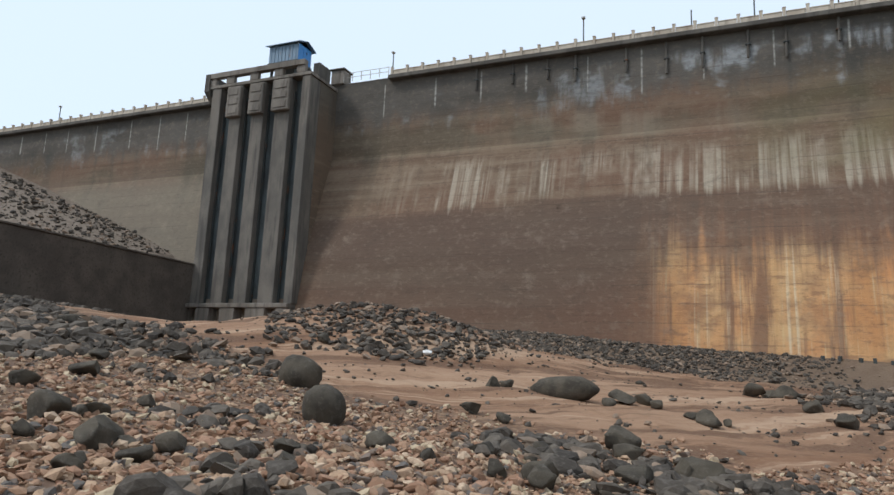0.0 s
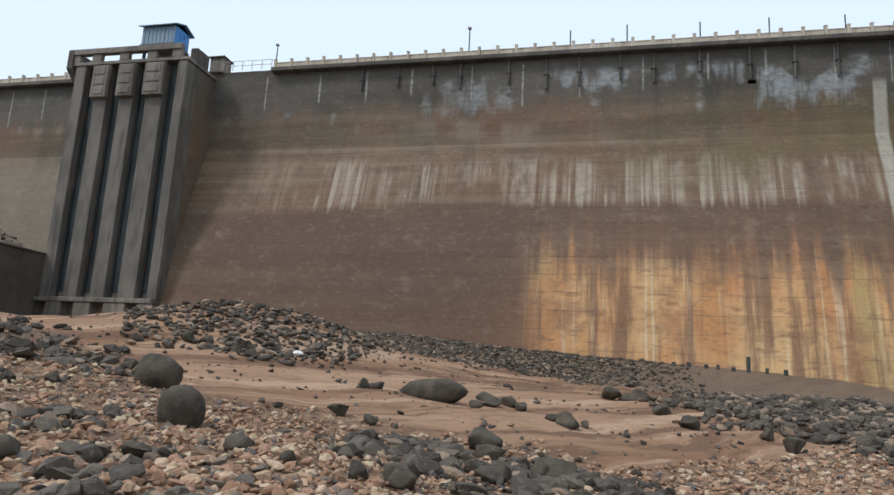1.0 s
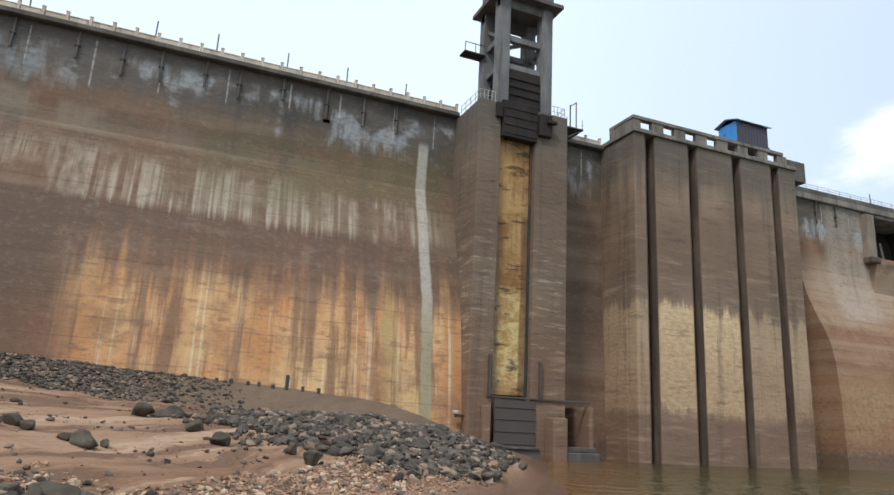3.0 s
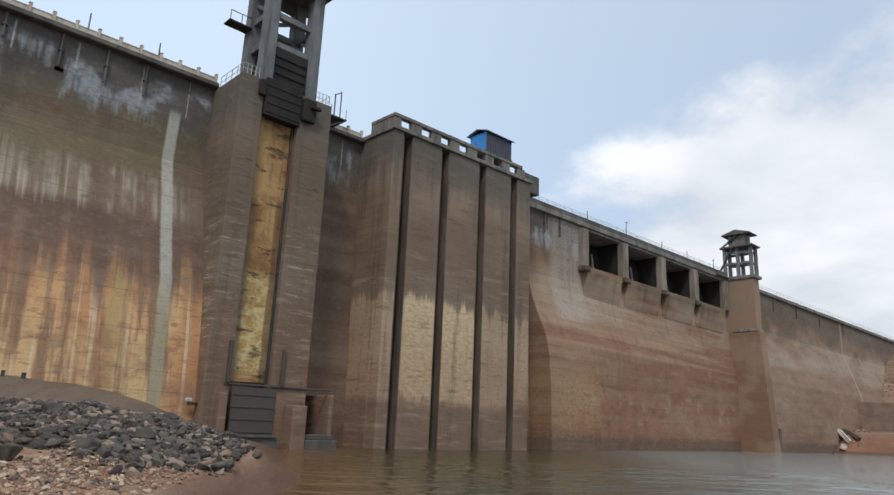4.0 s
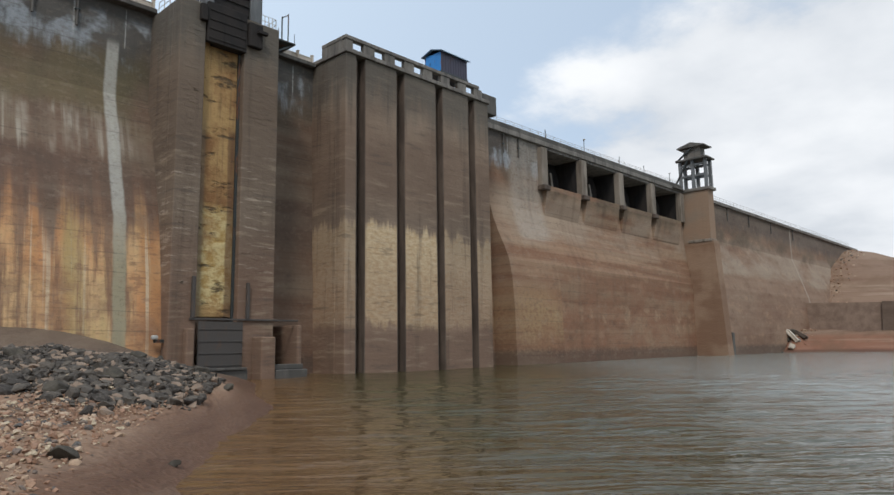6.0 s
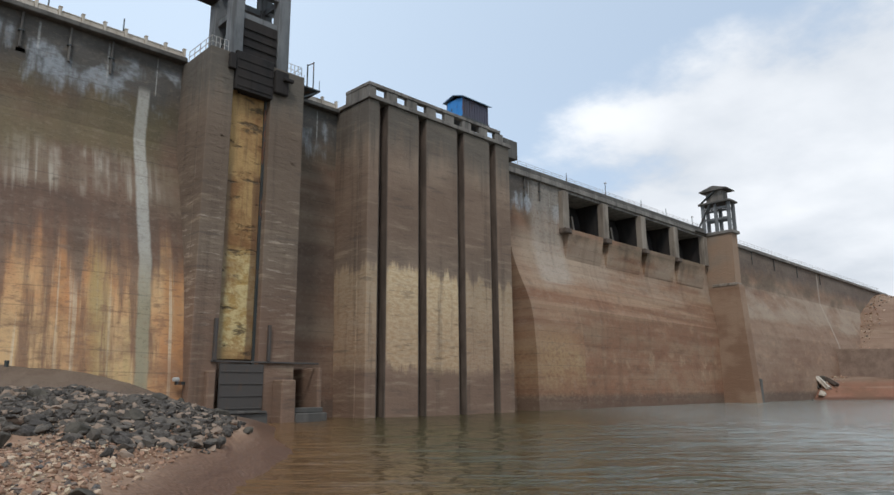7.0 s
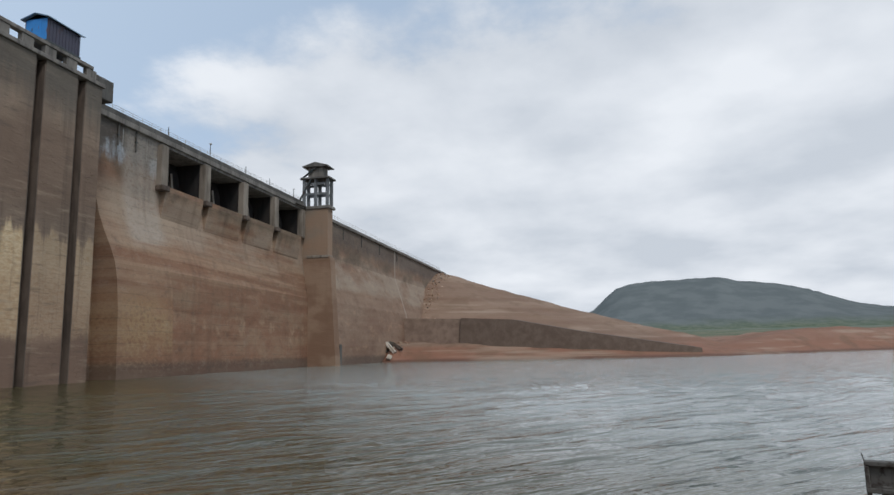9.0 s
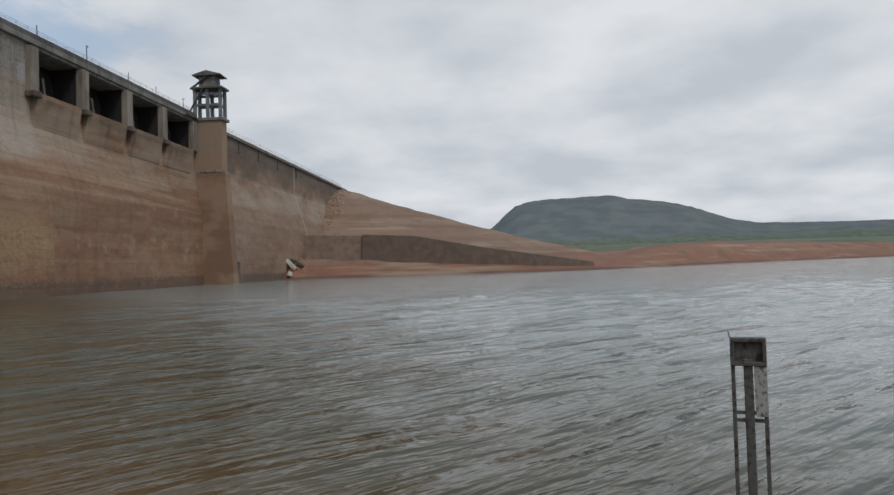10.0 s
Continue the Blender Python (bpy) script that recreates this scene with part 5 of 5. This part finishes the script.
def stone_materials():
    n = Nodes("tan_gravel", 0.95)
    f = n.noise(16.0, detail=5, rough=0.65)
    r = n.island()
    ramp = n.nt.nodes.new("ShaderNodeValToRGB")
    ramp.color_ramp.interpolation = "CONSTANT"
    cols = [(0.0, (0.29, 0.185, 0.125)), (0.2, (0.37, 0.260, 0.180)), (0.38, (0.22, 0.130, 0.086)), (0.52, (0.44, 0.335, 0.245)), (0.60, (0.30, 0.185, 0.128)),
            (0.76, (0.15, 0.12, 0.10)), (0.84, (0.42, 0.34, 0.24)), (0.93, (0.10, 0.092, 0.085))]
    while len(ramp.color_ramp.elements) < len(cols):
        ramp.color_ramp.elements.new(0.5)
    for e, (q, c) in zip(ramp.color_ramp.elements, cols):
        e.position, e.color = q, (*c, 1)
    n.link(r, ramp.inputs[0])
    col = n.mix(n.mul(n.ramp(f, 0.42, 0.7), 0.55), ramp.outputs[0], (0.17, 0.115, 0.08))
    gravel = n.done(n.tone(col, 1.08, 1.16), f, 0.03, 0.6)
    n = Nodes("dark_rubble", 0.85)
    f = n.noise(9.0, detail=5, rough=0.65)
    r = n.island()
    col = n.mix(r, (0.038, 0.031, 0.025), (0.110, 0.090, 0.070))
    col = n.mix(n.ramp(n.op("FRACT", n.mul(r, 7.3)), 0.80, 0.86), col, (0.26, 0.185, 0.13))
    col = n.mix(n.mul(n.ramp(f, 0.45, 0.7), 0.4), col, (0.19, 0.165, 0.14))
    rubble = n.done(col, f, 0.04, 0.6)
    n = Nodes("basalt_boulder", 0.88)
    f, w = n.noise(12.0, detail=6, rough=0.7), n.noise(2.2, detail=4)
    col = n.mix(n.ramp(w, 0.35, 0.65), (0.048, 0.040, 0.030), (0.092, 0.077, 0.057))
    col = n.mix(n.mul(n.ramp(f, 0.5, 0.72), 0.5), col, (0.15, 0.132, 0.108))
    boulder = n.done(col, n.add(n.mul(w, 0.5), f), 0.04, 0.7)
    return gravel, rubble, boulder


M_GRAVEL, M_RUBBLE, M_BOULDER = stone_materials()


def stone_shape(sub, seed, rough=0.22, flat=0.75, round_=False):
    """A lumpy stone of radius about 1 as arrays of points and triangles."""
    bm = B()
    bmesh.ops.create_icosphere(bm, subdivisions=sub, radius=1.0)
    r = random.Random(seed)
    off = Vector((r.uniform(-50, 50), r.uniform(-50, 50), r.uniform(-50, 50)))
    cuts = [(Vector((r.gauss(0, 1), r.gauss(0, 1), r.gauss(0, 1))).normalized(), r.uniform(0.35, 0.75)) for _ in range(2 if round_ else 9)]
    for v in bm.verts:
        p = v.co.copy()
        p *= 1 + rough * noise.noise(p * 1.3 + off) + 0.5 * rough * noise.noise(p * 3.1 + off)
        for nrm, d in cuts:     # broken faces
            over = p.dot(nrm) - d
            if over > 0:
                p -= nrm * over * (0.35 if round_ else 0.95)
        p.z *= flat
        v.co = p
    bm.verts.index_update()
    pts = np.array([v.co[:] for v in bm.verts])
    tris = np.array([[v.index for v in f.verts] for f in bm.faces])
    bm.free()
    return pts, tris


SHAPES = {sub: [stone_shape(sub, 40 * sub + k) for k in range(10)] for sub in (1, 2)}


STONES = {}


def single_stones(parent, mat, places):
    """Loose stones as parts of their own on shared meshes."""
    for x, y, z, size, sub, k in places:
        key = (mat.name, k % 10)
        if key not in STONES:
            pts, tris = SHAPES[2][k % 10]
            me = bpy.data.meshes.new("stone")
            me.from_pydata(pts.tolist(), [], tris.tolist())
            me.materials.append(mat)
            STONES[key] = me
        r = random.Random(k)
        ob = new("stone", STONES[key])
        ob.parent = parent
        ob.scale = [size * r.uniform(0.7, 1.35), size * r.uniform(0.7, 1.2), size * r.uniform(0.6, 1.1)]
        ob.rotation_euler = (r.uniform(-0.5, 0.5), r.uniform(-0.5, 0.5), r.uniform(0, 6.28))
        ob.location = (x, y, z)


def scatter(name, label, category, mat, places, single=0, near=(-4.0, 7.0)):
    """Many stones in one mesh, the largest of those about near as parts. places: (x, y, z, size, detail, seed)."""
    vs, fs, base = [], [], 0
    if single:
        places = sorted(places, key=lambda q: math.hypot(q[0] - near[0], q[1] - near[1]) / q[3])
        chosen, places = places[:single], places[single:]
    for x, y, z, size, sub, k in places:
        r = random.Random(k)
        pts, tris = SHAPES[sub][k % 10]
        sc = np.array([r.uniform(0.7, 1.35), r.uniform(0.7, 1.2), r.uniform(0.6, 1.1)]) * size
        rot = np.array(Euler((r.uniform(-0.5, 0.5), r.uniform(-0.5, 0.5), r.uniform(0, 6.28))).to_matrix())
        vs.append((pts * sc) @ rot.T + np.array([x, y, z]))
        fs.append(tris + base)
        base += len(pts)
    v, f = np.concatenate(vs), np.concatenate(fs)
    me = bpy.data.meshes.new(name)
    me.from_pydata(v.tolist(), [], f.tolist())
    me.materials.append(mat)
    ob = tagged(new(name, me), label, category, kind="stuff")
    if single:
        single_stones(ob, mat, chosen)
    return ob


def sand_edge(x, y):
    """Below about 13: the gravel slope; above: sand."""
    return y + 0.5 * min(0.0, x + 8.0) - 1.6 * max(0.0, x - 1.0)


def near_gravel():
    r = random.Random(11)
    tan, dark = [], []
    for i in range(80000):
        d = 3.0 + 30.0 * r.random() ** 1.5
        a = radians(r.uniform(-66, 52))
        x, y = d * math.sin(a), d * math.cos(a)
        u, e = shore_u(x, y), sand_edge(x, y) + 1.2 * noise.noise((x * 0.4, y * 0.4, 7))
        if u < 1.7 + r.random() * 2.2:
            continue
        if e > 14.5 and r.random() > 0.04 * math.exp(-(e - 14.5) / 6):
            continue
        if e > 12.5 and r.random() < (e - 12.5) / 2:
            continue
        patch = noise.noise((x * 0.32, y * 0.32, 2))
        left = d > 18.0 + 3 * noise.noise((x * 0.2, y * 0.2, 1)) and x < -9
        front = abs(x + 1.0) < 4.5 and 7.5 < y < 13 and patch > -0.02
        big = r.random()
        if left and r.random() < 0.38:
            size = 0.08 + 0.30 * big ** 3
            dark.append((x, y, ground_z(x, y) + size * 0.25, size, 1, i))
        elif front and r.random() < 0.3:
            size = 0.05 + 0.22 * big ** 3
            dark.append((x, y, ground_z(x, y) + size * 0.25, size, 2 if d < 11 else 1, i))
        elif patch > 0.22 and x < -3 and r.random() < 0.16:
            size = 0.05 + 0.22 * big ** 3
            dark.append((x, y, ground_z(x, y) + size * 0.3, size, 2 if d < 10 else 1, i))
        else:
            size = 0.03 + 0.10 * big ** 3.5
            tan.append((x, y, ground_z(x, y) + size * 0.25, size, 1, i))
    for i in range(14000):       # the stony rise towards the training wall
        x, y = r.uniform(-52.5, -16), r.uniform(8, 50)
        e = sand_edge(x, y) + 1.5 * noise.noise((x * 0.15, y * 0.15, 7))
        if e > 12.3 + (0 if x > -40 or y > 36 else 20) or math.hypot(x, y) < 20:
            continue
        size = 0.12 + 0.34 * r.random() ** 2.5
        dark.append((x, y, ground_z(x, y) + size * 0.25, size, 1, i))
    for i in range(5000):       # round the viewer's feet
        d, a = 0.5 + 4.5 * r.random() ** 0.6, r.uniform(0, 6.283)
        x, y = d * math.sin(a), d * math.cos(a)
        if shore_u(x, y) < 1.7 + 1.5 * r.random():
            continue
        size = 0.03 + 0.09 * r.random() ** 3.5
        tan.append((x, y, ground_z(x, y) + size * 0.25, size, 1, i))
    scatter("gravel", "loose tan and brown broken stones covering the slope", "gravel", M_GRAVEL, tan, 290)
    scatter("dark_stones", "loose dark basalt stones lying on the gravel", "stones", M_RUBBLE, dark, 290)


def rubble_banks():
    r = random.Random(21)
    bank, heap = [], []
    for i in range(32000):
        x, y = r.uniform(-36, 14), r.uniform(17, 56)
        big = max(math.exp(-(((x + 15.5) / 6.6) ** 2 + ((y - 29) / 9.5) ** 2)), 0.9 * math.exp(-(((x + 12.0) / 3.4) ** 2 + ((y - 24) / 5.0) ** 2)))
        line = smoothstep(38, 43, y + 0.10 * x + 3 * noise.noise((x * 0.25, y * 0.25, 5))) * smoothstep(8, -4, x) * smoothstep(-31, -25, x)
        k = max(smoothstep(0.28, 0.5, big + 0.12 * noise.noise((x * 0.5, y * 0.5, 9))), line)
        if r.random() > k or x < -0.78 * y:
            continue
        size = 0.08 + 0.17 * r.random() ** 2
        bank.append((x, y, ground_z(x, y) + size * 0.3, size, 1, i))
    for i in range(23000):
        x, y = r.gauss(10.5, 5.5), r.gauss(31.0, 8.0)
        g = math.exp(-(((x - 10.5) / 6.8) ** 2 + ((y - 31.5) / 9.5) ** 2))
        u = shore_u(x, y)
        if u < 0.9 or y > 53 or r.random() > smoothstep(0.18, 0.5, g + 0.25 * noise.noise((x * 0.35, y * 0.35, 4))):
            continue
        size = 0.06 + 0.27 * r.random() ** 3
        heap.append((x, y, ground_z(x, y) + size * 0.3, size, 1, i))
    scatter("rubble_bank", "long bank of dark broken rubble below the dam", "rubble", M_RUBBLE, bank, 250, (-12.0, 20.0))
    scatter("rubble_heap", "low heap of dark broken rocks near the gate tower", "rubble", M_RUBBLE, heap, 290, (9.0, 22.0))
    # pale chips between heap and beach
    chips = []
    for i in range(16000):
        x, y = r.uniform(-2, 18), r.uniform(11, 34)
        u = shore_u(x, y)
        if u < 1.6 or sand_edge(x, y) > 14 or r.random() > 0.8:
            continue
        size = 0.035 + 0.11 * r.random() ** 4
        chips.append((x, y, ground_z(x, y) + size * 0.25, size, 1, i))
    scatter("stone_chips", "pale tan stone chips scattered along the beach", "gravel", M_GRAVEL, chips)
    litter = []
    for i in range(5000):
        x, y = r.uniform(-26, 8), r.uniform(13, 42)
        if sand_edge(x, y) < 12 or noise.noise((x * 0.25, y * 0.5, 8)) < 0.12 - 0.35 * r.random() ** 3:
            continue
        size = 0.03 + 0.13 * r.random() ** 4
        litter.append((x, y, ground_z(x, y) + size * 0.2, size, 1, i))
    scatter("sand_litter", "small stones scattered over the sand flat", "gravel", M_RUBBLE, litter)
    scree = []
    for i in range(3500):
        x, y = r.uniform(-95, -57.9), r.uniform(28, 58)
        size = 0.15 + 0.35 * r.random() ** 3
        scree.append((x, y, ground_z(x, y) + size * 0.2, size, 1, i))
    far = []
    for i in range(700):
        k = r.random()
        x, y = 174 + 88 * k + r.gauss(0, 1.5), 54.5 + 3.5 * k + r.gauss(0, 1.4)
        size = 0.12 + 0.45 * r.random() ** 3
        far.append((x, y, ground_z(x, y) + size * 0.2, size, 1, i))
    scatter("bank_stones", "pale loose stones where the bank meets the dam", "stones", M_GRAVEL, far)
    scatter("scree", "grey loose stones on the slope behind the training wall", "scree", M_RUBBLE, scree)


near_gravel()
rubble_banks()


def boulder(x, y, w, h=0.7, seed=0, long=1.0, round_=False, name="boulder", label="dark weathered basalt boulder half sunk in gravel"):
    pts, tris = stone_shape(3, 900 + seed, 0.16 if round_ else 0.26, 1.0, round_)
    pts = pts * np.array([long, 1.0, h]) * (w / 2 / max(long, 1.0))
    rot = np.array(Euler((0.12 * math.sin(seed), 0.1 * math.cos(seed * 2.1), seed * 1.7 if long < 1.2 else 0.15)).to_matrix())
    me = bpy.data.meshes.new(name)
    me.from_pydata((pts @ rot.T).tolist(), [], tris.tolist())
    me.materials.append(M_BOULDER)
    me.shade_smooth()
    ob = new(name, me)
    ob.location = (x, y, ground_z(x, y) + 0.26 * w * h / max(long, 1.0))
    return tagged(ob, label, "boulder", "boulders")


ROUND = "large rounded dark basalt boulder resting on gravel"
boulder(-9.5, 13.6, 1.1, 0.8, 1, 1.0, True, label=ROUND)
boulder(-6.5, 10.0, 0.85, 0.9, 2, 1.0, True, label=ROUND)
for _k, (_x, _y, _w) in enumerate([(-12.5, 10.4, 0.85), (-14.0, 11.9, 0.55), (-8.0, 6.1, 0.72), (-7.8, 6.6, 0.5), (-6.6, 5.7, 0.66), (-5.9, 5.6, 0.42), (-4.8, 9.0, 0.5),
                                   (-3.5, 9.5, 0.42), (-1.9, 12.6, 0.6), (-0.6, 11.3, 0.72), (-1.4, 10.5, 0.45), (-8.7, 8.4, 0.4), (-17.9, 13.0, 0.75), (-21.9, 17.1, 1.1),
                                   (-5.4, 14.0, 0.6), (-4.6, 13.7, 0.4), (-2.1, 12.9, 0.85), (-0.9, 11.2, 0.6), (-3.0, 10.8, 0.4), (-10.2, 7.4, 0.5), (-5.4, 7.6, 0.4)]):
    boulder(_x, _y, _w, 0.72, 10 + _k)
_rng = random.Random(31)
for _k in range(14):
    boulder(_rng.uniform(-3.8, 0.3), _rng.uniform(8.0, 10.4), _rng.uniform(0.25, 0.55), 0.72, 200 + _k)
for _k in range(9):
    boulder(_rng.uniform(-8.6, -4.6), _rng.uniform(4.6, 6.6), _rng.uniform(0.22, 0.5), 0.75, 220 + _k)
SAND = "dark flat boulder lying on the sand flat"
boulder(-4.9, 19.9, 2.0, 0.9, 40, 2.3, True, label=SAND)
for _k, (_x, _y, _w) in enumerate([(-6.9, 19.6, 0.75), (-6.3, 19.2, 0.5), (-3.4, 21.0, 0.8), (-2.9, 21.6, 0.6), (-2.4, 21.2, 0.5), (-3.6, 19.8, 0.5), (0.2, 30.3, 1.1), (1.2, 30.0, 1.2), (0.8, 31.0, 0.8),
                                   (-1.0, 19.2, 0.8), (-0.5, 19.6, 0.4), (-1.4, 19.5, 0.4), (2.0, 26.4, 0.9), (-13.5, 20.6, 0.6), (-9.0, 24.0, 0.4), (-4.0, 29.0, 0.4)]):
    boulder(_x, _y, _w, 0.7, 60 + _k, label=SAND)
HEAP = "dark broken boulder at the edge of the rubble heap"
for _k, (_x, _y, _w) in enumerate([(4.9, 20.7, 0.8), (13.2, 31.0, 1.0), (15.6, 30.1, 1.2), (2.6, 23.1, 0.8), (4.6, 22.4, 0.7), (7.5, 22.8, 0.8), (10.0, 25.5, 0.9), (15.8, 28.0, 0.5), (16.8, 29.4, 0.5),
                                   (14.6, 36.0, 1.2), (17.5, 38.5, 1.3), (8.5, 31.0, 1.1), (19.0, 42.0, 1.0), (7.2, 14.5, 0.32), (4.8, 13.7, 0.6)]):
    boulder(_x, _y, _w, 0.7, 90 + _k, label=HEAP)
for _k, (_x, _y, _w) in enumerate([(172.0, 56.5, 3.0), (175.5, 55.5, 2.4), (178.0, 55.0, 3.0), (180.5, 54.0, 2.0), (170.5, 55.5, 1.8)]):
    boulder(_x, _y, _w, 0.8, 120 + _k, label="fallen pale and dark block at the dam foot")


def stakes():
    for i, (x, h) in enumerate([(4.6, 0.3), (5.6, 0.35), (6.8, 0.3), (7.6, 0.35), (8.6, 0.3), (9.6, 1.1), (10.8, 0.4), (12.0, 0.4)]):
        z = ground_z(x, 52.6)
        bm = B()
        box(bm, (-0.11, -0.11, -0.3), (0.11, 0.11, h), 0.02)
        ob = part("stake", bm, M_STEEL)
        ob.location = (x, 52.6, z)
        ob.rotation_euler = (0.04 * math.sin(i), 0.05 * math.cos(i * 2), i)
        tagged(ob, "short dark stake standing in the mud", "stake", "stakes below the dam")


stakes()


def white_sack():
    pts, tris = stone_shape(2, 777, 0.3, 0.7, True)
    me = bpy.data.meshes.new("sack")
    me.from_pydata((pts * np.array([0.22, 0.15, 0.14])).tolist(), [], tris.tolist())
    n = Nodes("white_plastic", 0.6)
    me.materials.append(n.done(n.mix(n.ramp(n.noise(12), 0.4, 0.7), (0.75, 0.74, 0.72), (0.55, 0.52, 0.48))))
    ob = new("sack", me)
    ob.location = (-10.3, 22.1, ground_z(-10.3, 22.1) + 0.09)
    tagged(ob, "crumpled white plastic sack lying on sand", "sack")


white_sack()


# ---- facing stones ----


def facing_meshes(name, mat, seed, depth):
    r = random.Random(seed)
    out = []
    for k in range(6):
        bm = B()
        w, h = r.uniform(0.5, 1.1), r.uniform(0.28, 0.46)
        box(bm, (-w / 2, -depth, -h / 2), (w / 2, 0.02, h / 2), 0.02)
        for v in bm.verts:
            v.co += Vector((r.uniform(-0.05, 0.05), r.uniform(-0.006, 0.006), r.uniform(-0.04, 0.04)))
        out.append(mesh_of(name, bm, mat))
    return out


def face_thing(thing, spots, meshes, r):
    """Proud stones as parts; a spot is x, y, z and a turn about z."""
    base = Matrix.Translation(thing.location).inverted()
    for x, y, z, turn in spots:
        ob = new("stone", r.choice(meshes))
        ob.parent = thing
        ob.matrix_parent_inverse = base
        ob.matrix_basis = pose(x, y, z, 0, 0, turn)


def build_facing():
    r = random.Random(77)
    meshes = facing_meshes("stone", M_BLOCK, 3, 0.012)
    tower, block = bpy.data.objects["gate_tower"], bpy.data.objects["intake_block"]
    spots = []
    for i in range(290):
        z = 5.6 + 0.5 * round(r.random() ** 1.3 * 50)
        q = r.random()
        if q < 0.28:
            spots.append((r.uniform(25.7, 26.8), 54.2, z, 0))
        elif q < 0.7:
            spots.append((r.uniform(31.8, 34.0), 54.2, z, 0))
        else:
            spots.append((25.05, r.uniform(54.8, 56.0 + 0.1 * z), z, -90))
    face_thing(tower, spots, meshes, r)
    spots = []
    for i in range(290):
        z = 0.8 + 0.5 * round(r.random() * 62)
        if r.random() < 0.18:
            spots.append((42.7, r.uniform(54.8, 55.0 + 0.1 * z), z, -90))
        else:
            a, b = r.choice([(45.9, 49.2), (51.6, 55.3), (57.8, 61.1), (63.5, 64.7)])
            spots.append((r.uniform(a, b), 54.2, z, 0))
    face_thing(block, spots, meshes, r)
    # the long wall: thin proud stones joined in one relief
    vs, fs = [], []
    for i in range(5200):
        x = r.uniform(-38, 24.4) if r.random() < 0.75 else r.uniform(84, 131)
        z = 2.5 + 0.5 * round(r.random() * 58)
        if x > 80 and z > 22:
            continue
        prof = sorted((q[1], q[0]) for q in FACE)
        y = float(np.interp(z, [q[0] for q in prof], [q[1] for q in prof]))
        if x > 80:
            continue
        w, h, d = r.uniform(0.25, 0.6), r.uniform(0.14, 0.22), r.uniform(0.003, 0.008)
        slope = float(np.interp(z + 0.3, [q[0] for q in prof], [q[1] for q in prof])) - float(np.interp(z - 0.3, [q[0] for q in prof], [q[1] for q in prof]))
        sl = slope / 0.6
        k = len(vs)
        vs += [(x - w, y - h * sl - d, z - h), (x + w, y - h * sl - d, z - h), (x + w * 0.96, y + h * sl - d, z + h), (x - w * 0.97, y + h * sl - d, z + h),
               (x - w - 0.03, y - h * sl + 0.02, z - h - 0.03), (x + w + 0.03, y - h * sl + 0.02, z - h - 0.03), (x + w + 0.03, y + h * sl + 0.02, z + h + 0.03), (x - w - 0.03, y + h * sl + 0.02, z + h + 0.03)]
        fs += [(k, k + 1, k + 2, k + 3), (k + 4, k + 5, k + 1, k), (k + 5, k + 6, k + 2, k + 1), (k + 6, k + 7, k + 3, k + 2), (k + 7, k + 4, k, k + 3)]
    me = bpy.data.meshes.new("facing_stones")
    me.from_pydata(vs, [], fs)
    me.materials.append(M_WALL)
    ob = tagged(new("facing_stones", me), kind="stuff")
    ob.parent = DAM
    ob.matrix_parent_inverse = Matrix.Translation((0, -DAM_Y, 0))


build_facing()


def pale_debris():
    """Broken slabs lying where the far bank meets the dam."""
    for i, (x, y, dz, size, turn, mat, label) in enumerate((
            (175.5, 54.0, 0.7, (3.8, 1.4, 0.9), (0.3, -0.75, 1.2), M_PARAPET, "tilted pale broken concrete slab at the dam foot"),
            (177.5, 52.8, 0.5, (2.8, 1.3, 0.9), (0.2, -0.55, 1.4), M_GROOVE, "dark broken slab leaning at the dam foot"),
            (172.5, 53.6, 0.5, (1.6, 1.3, 1.2), (0.5, 0.4, 0.3), M_PARAPET, "pale concrete lump at the dam foot"))):
        bm = B()
        box(bm, tuple(-q / 2 for q in size), tuple(q / 2 for q in size), 0.12)
        r = random.Random(60 + i)
        for v in bm.verts:
            v.co += Vector((r.uniform(-0.18, 0.18), r.uniform(-0.12, 0.12), r.uniform(-0.12, 0.12)))
        ob = part("broken_slab", bm, mat)
        ob.location = (x, y, ground_z(x, y) + dz)
        ob.rotation_euler = turn
        tagged(ob, label, "slab", "broken slabs")


pale_debris()
